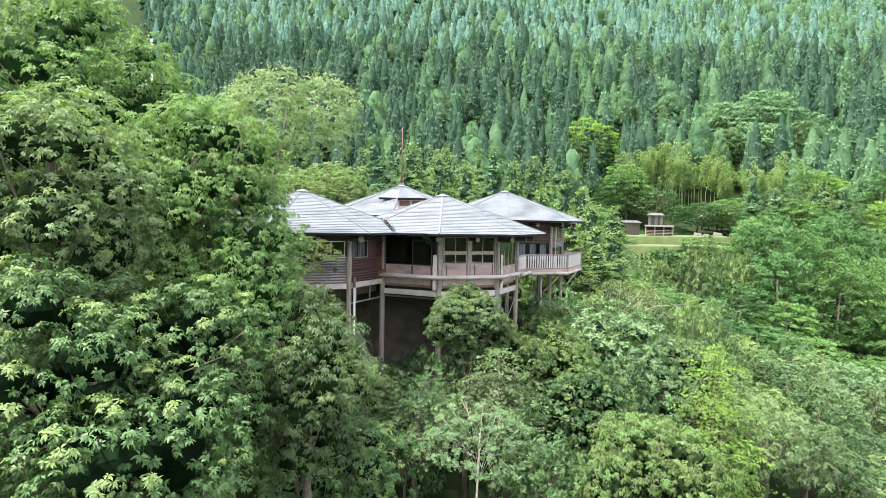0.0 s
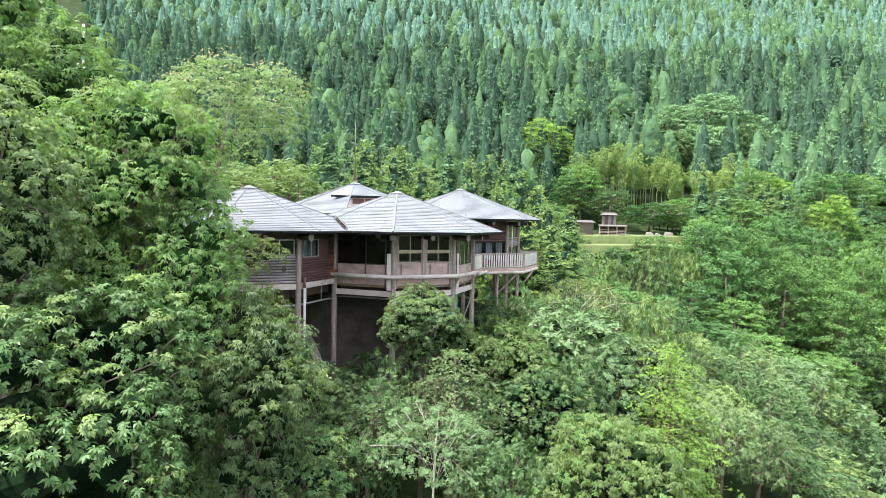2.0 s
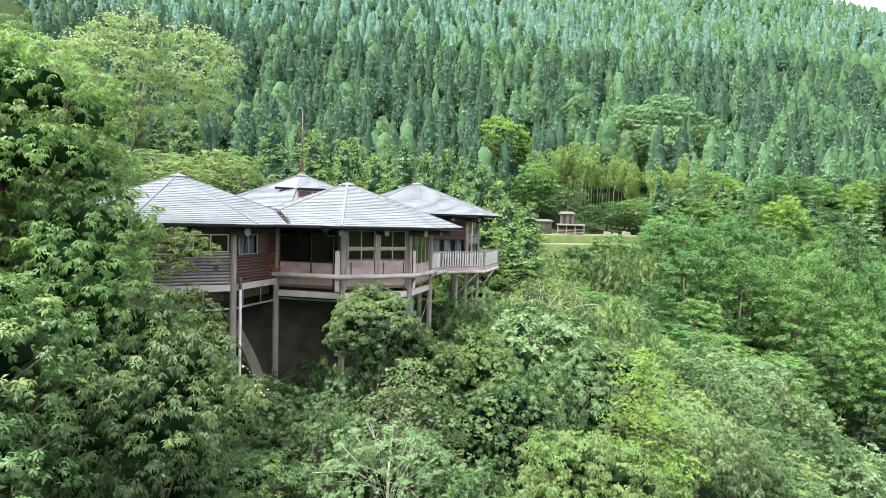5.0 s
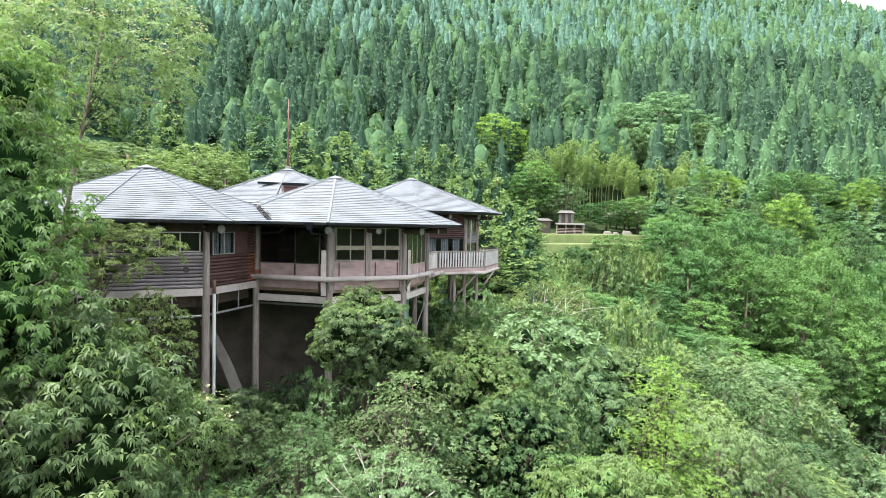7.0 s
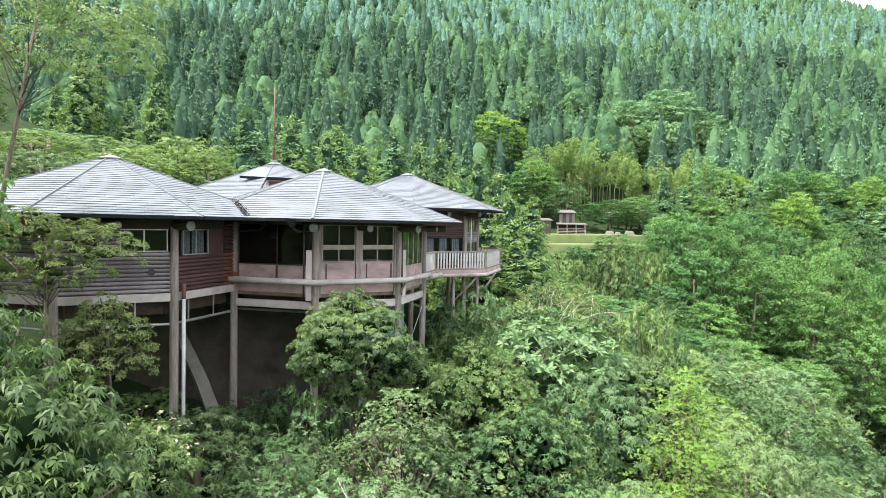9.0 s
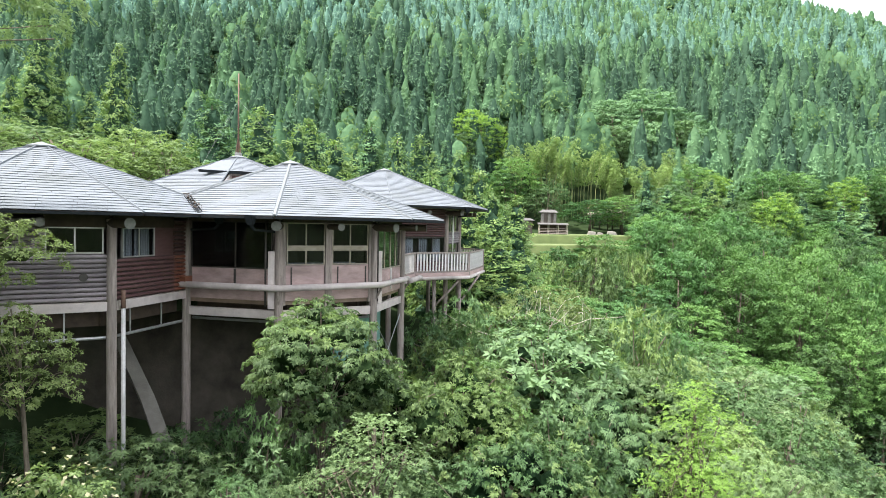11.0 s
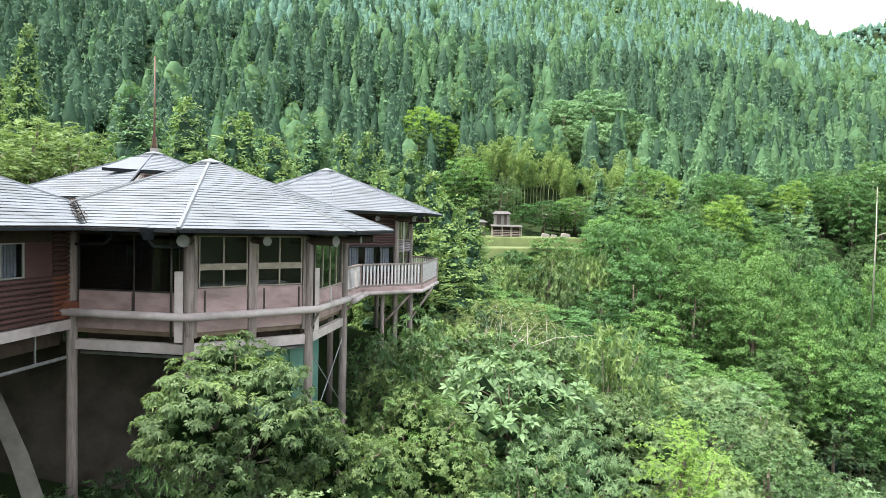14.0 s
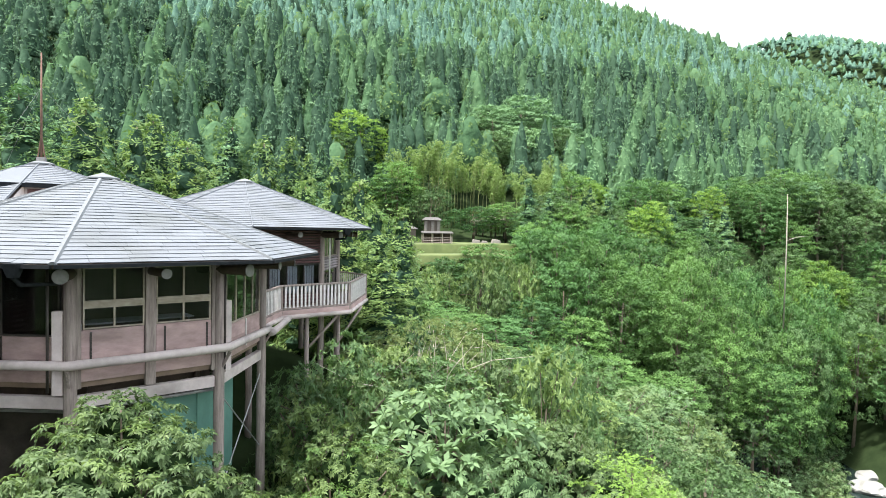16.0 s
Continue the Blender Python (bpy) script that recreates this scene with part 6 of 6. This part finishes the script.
def build_forest(label, X, Y, rng, boughs, per, leaf, shares, height=(12.5, 14.5), broad=0.08, crown=(7.5, 10.0), girth=(2.0, 2.7), body=(6, 5)):
    """Conifers joined into one mass: each a cone painted dark as inner shade, hung with tufted boughs that shorten to
    the tip.
    """
    n = len(X)
    base = np.stack([X, Y, ground(X, Y)], 1)
    h = rng.uniform(*height, n) + 0.8 * np.sin(X * 0.05) * np.sin(Y * 0.04) + np.where(rng.uniform(0, 1, n) < 0.06, 3.0, 0.0)
    deep = rng.uniform(*crown, n)
    r = rng.uniform(*girth, n)
    power = rng.uniform(0.5, 0.8, n)
    round_ = rng.uniform(0, 1, n) < broad
    power[round_] = rng.uniform(0.40, 0.5, round_.sum())
    r[round_] *= 1.35
    deep[round_] *= 0.8
    # Tones are ranked with X so the painted haze grows to the right.
    patch = np.sin(X * 0.031 + 1) * np.sin(Y * 0.043) + 0.6 * np.sin(X * 0.083 + Y * 0.06) + X * 0.011 + rng.normal(size=n) * 1.5
    kind = np.searchsorted(np.cumsum(shares)[:3], np.argsort(np.argsort(patch)) / n)
    kind[round_] = 3
    # the knobbly body of each crown
    sides, rings = body
    f = np.linspace(0, 0.97, rings)
    a = 2 * math.pi * (np.arange(sides)[None, None] + 0.5 * (np.arange(rings) % 2)[None, :, None]) / sides + rng.uniform(0, 6.28, (n, 1, 1))
    rad = (r * 0.92)[:, None, None] * ((1.0 - f)[None] ** power[:, None])[:, :, None] * rng.uniform(0.55, 1.15, (n, rings, sides))
    rad[:, 0] *= 0.7
    z = (h - deep)[:, None, None] + deep[:, None, None] * f[None, :, None] + rng.normal(size=rad.shape) * 0.22 * (1 - f)[None, :, None]
    P = np.stack([np.cos(a) * rad, np.sin(a) * rad, z], -1) + base[:, None, None]
    q = np.arange(sides)
    lo = np.arange(rings - 1)[:, None] * sides + q[None]
    lo2 = np.arange(rings - 1)[:, None] * sides + (q[None] + 1) % sides
    F = np.stack([lo, lo2, lo2 + sides, lo + sides], -1).reshape(-1, 4)
    faces = (F[None] + (np.arange(n) * rings * sides)[:, None, None]).reshape(-1, 4)
    me = bpy.data.meshes.new("conifer_forest")
    me.vertices.add(n * rings * sides)
    me.vertices.foreach_set("co", P.astype(np.float32).ravel())
    me.loops.add(4 * len(faces))
    me.loops.foreach_set("vertex_index", faces.astype(np.int32).ravel())
    me.polygons.add(len(faces))
    me.polygons.foreach_set("loop_start", np.arange(0, 4 * len(faces), 4, dtype=np.int32))
    for m in (F_DARK, F_HAZE, F_GREEN, F_GREEN):
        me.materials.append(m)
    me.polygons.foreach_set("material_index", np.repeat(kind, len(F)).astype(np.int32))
    me.update(calc_edges=True)
    me.polygons.foreach_set("use_smooth", np.ones(len(faces), bool))
    tagged(new("conifer_forest", me), label, "forest", kind="stuff")
    # the boughs
    g = 1 - np.sqrt(rng.uniform(0.0, 1.0, (n, boughs)))
    g[:, 0] = 0.985
    b = rng.uniform(0, 2 * math.pi, (n, boughs))
    rr = r[:, None] * (1.015 - g) ** power[:, None] * rng.uniform(0.74, 1.08, (n, boughs))
    d = np.stack([np.cos(b), np.sin(b), np.zeros_like(b)], -1)
    c = d * rr[..., None]
    c[..., 2] = (h - deep)[:, None] + deep[:, None] * g - 0.12 * rr
    c = (c + base[:, None]).reshape(-1, 3)
    ax = unit(d + np.array([0, 0, 0.4]) + rng.normal(size=d.shape) * 0.25).reshape(-1, 3)
    tuft = scattered(rng, c, ax, per, leaf, leaf * 0.5, leaf * 0.9, 0.5)
    ob = new("conifer_sprays", quads_mesh("conifer_sprays", tuft, [L_CEDAR, L_CEDAR_HAZE, L_CEDAR4, L_CEDAR3], np.repeat(kind, boughs * per)))
    tagged(ob, "tufted outer boughs of the " + label, "forest", kind="stuff")


X, Y, rng = stand((-150, 210), (126, 215), 5.0, 1)
keep = ~((X > 24) & (X < 70) & (Y < 138)) & ~((X > 57) & (X < 93) & (Y > 145) & (Y < 163))
keep &= X > 25 - 0.6 * Y
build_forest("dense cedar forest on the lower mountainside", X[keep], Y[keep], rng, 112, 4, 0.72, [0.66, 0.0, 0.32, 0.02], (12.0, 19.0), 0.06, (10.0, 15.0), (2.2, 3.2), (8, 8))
X, Y, rng = stand((-170, 330), (212, 340), 4.2, 2)
keep = 0.615 * X + 0.788 * Y < 425
keep &= X > 25 - 0.6 * Y
# Larger share of haze-toned cedars higher up, as painted distance haze.
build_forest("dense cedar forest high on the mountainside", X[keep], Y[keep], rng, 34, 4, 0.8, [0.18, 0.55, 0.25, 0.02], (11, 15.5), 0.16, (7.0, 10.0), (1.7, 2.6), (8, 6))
X, Y, rng = stand((-260, 420), (338, 500), 4.8, 3)
keep = 0.615 * X + 0.788 * Y < 425
keep &= X > 25 - 0.6 * Y
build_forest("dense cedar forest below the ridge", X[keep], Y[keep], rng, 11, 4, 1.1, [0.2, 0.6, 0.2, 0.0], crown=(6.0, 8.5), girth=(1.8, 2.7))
X, Y, rng = stand((104, 420), (60, 216), 5.6, 4)
keep = ((X > 208) | (Y < 128)) & (X > 150) & (0.615 * X + 0.788 * Y < 425) & (X - 84 - 0.3 * (Y - 78) > 8)
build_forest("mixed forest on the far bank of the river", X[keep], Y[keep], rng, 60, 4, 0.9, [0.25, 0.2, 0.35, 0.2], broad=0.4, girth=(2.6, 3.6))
X, Y, rng = stand((440, 800), (240, 600), 5.2, 5)
C_ = 0.615 * X + 0.788 * Y
keep = (C_ > 550) & (C_ < 725) & (X > 470)
build_forest("distant forest on the second ridge", X[keep], Y[keep], rng, 12, 4, 1.0, [0.0, 0.8, 0.2, 0.0], (6, 8), 0.15, (5.0, 6.5), (2.6, 3.4))
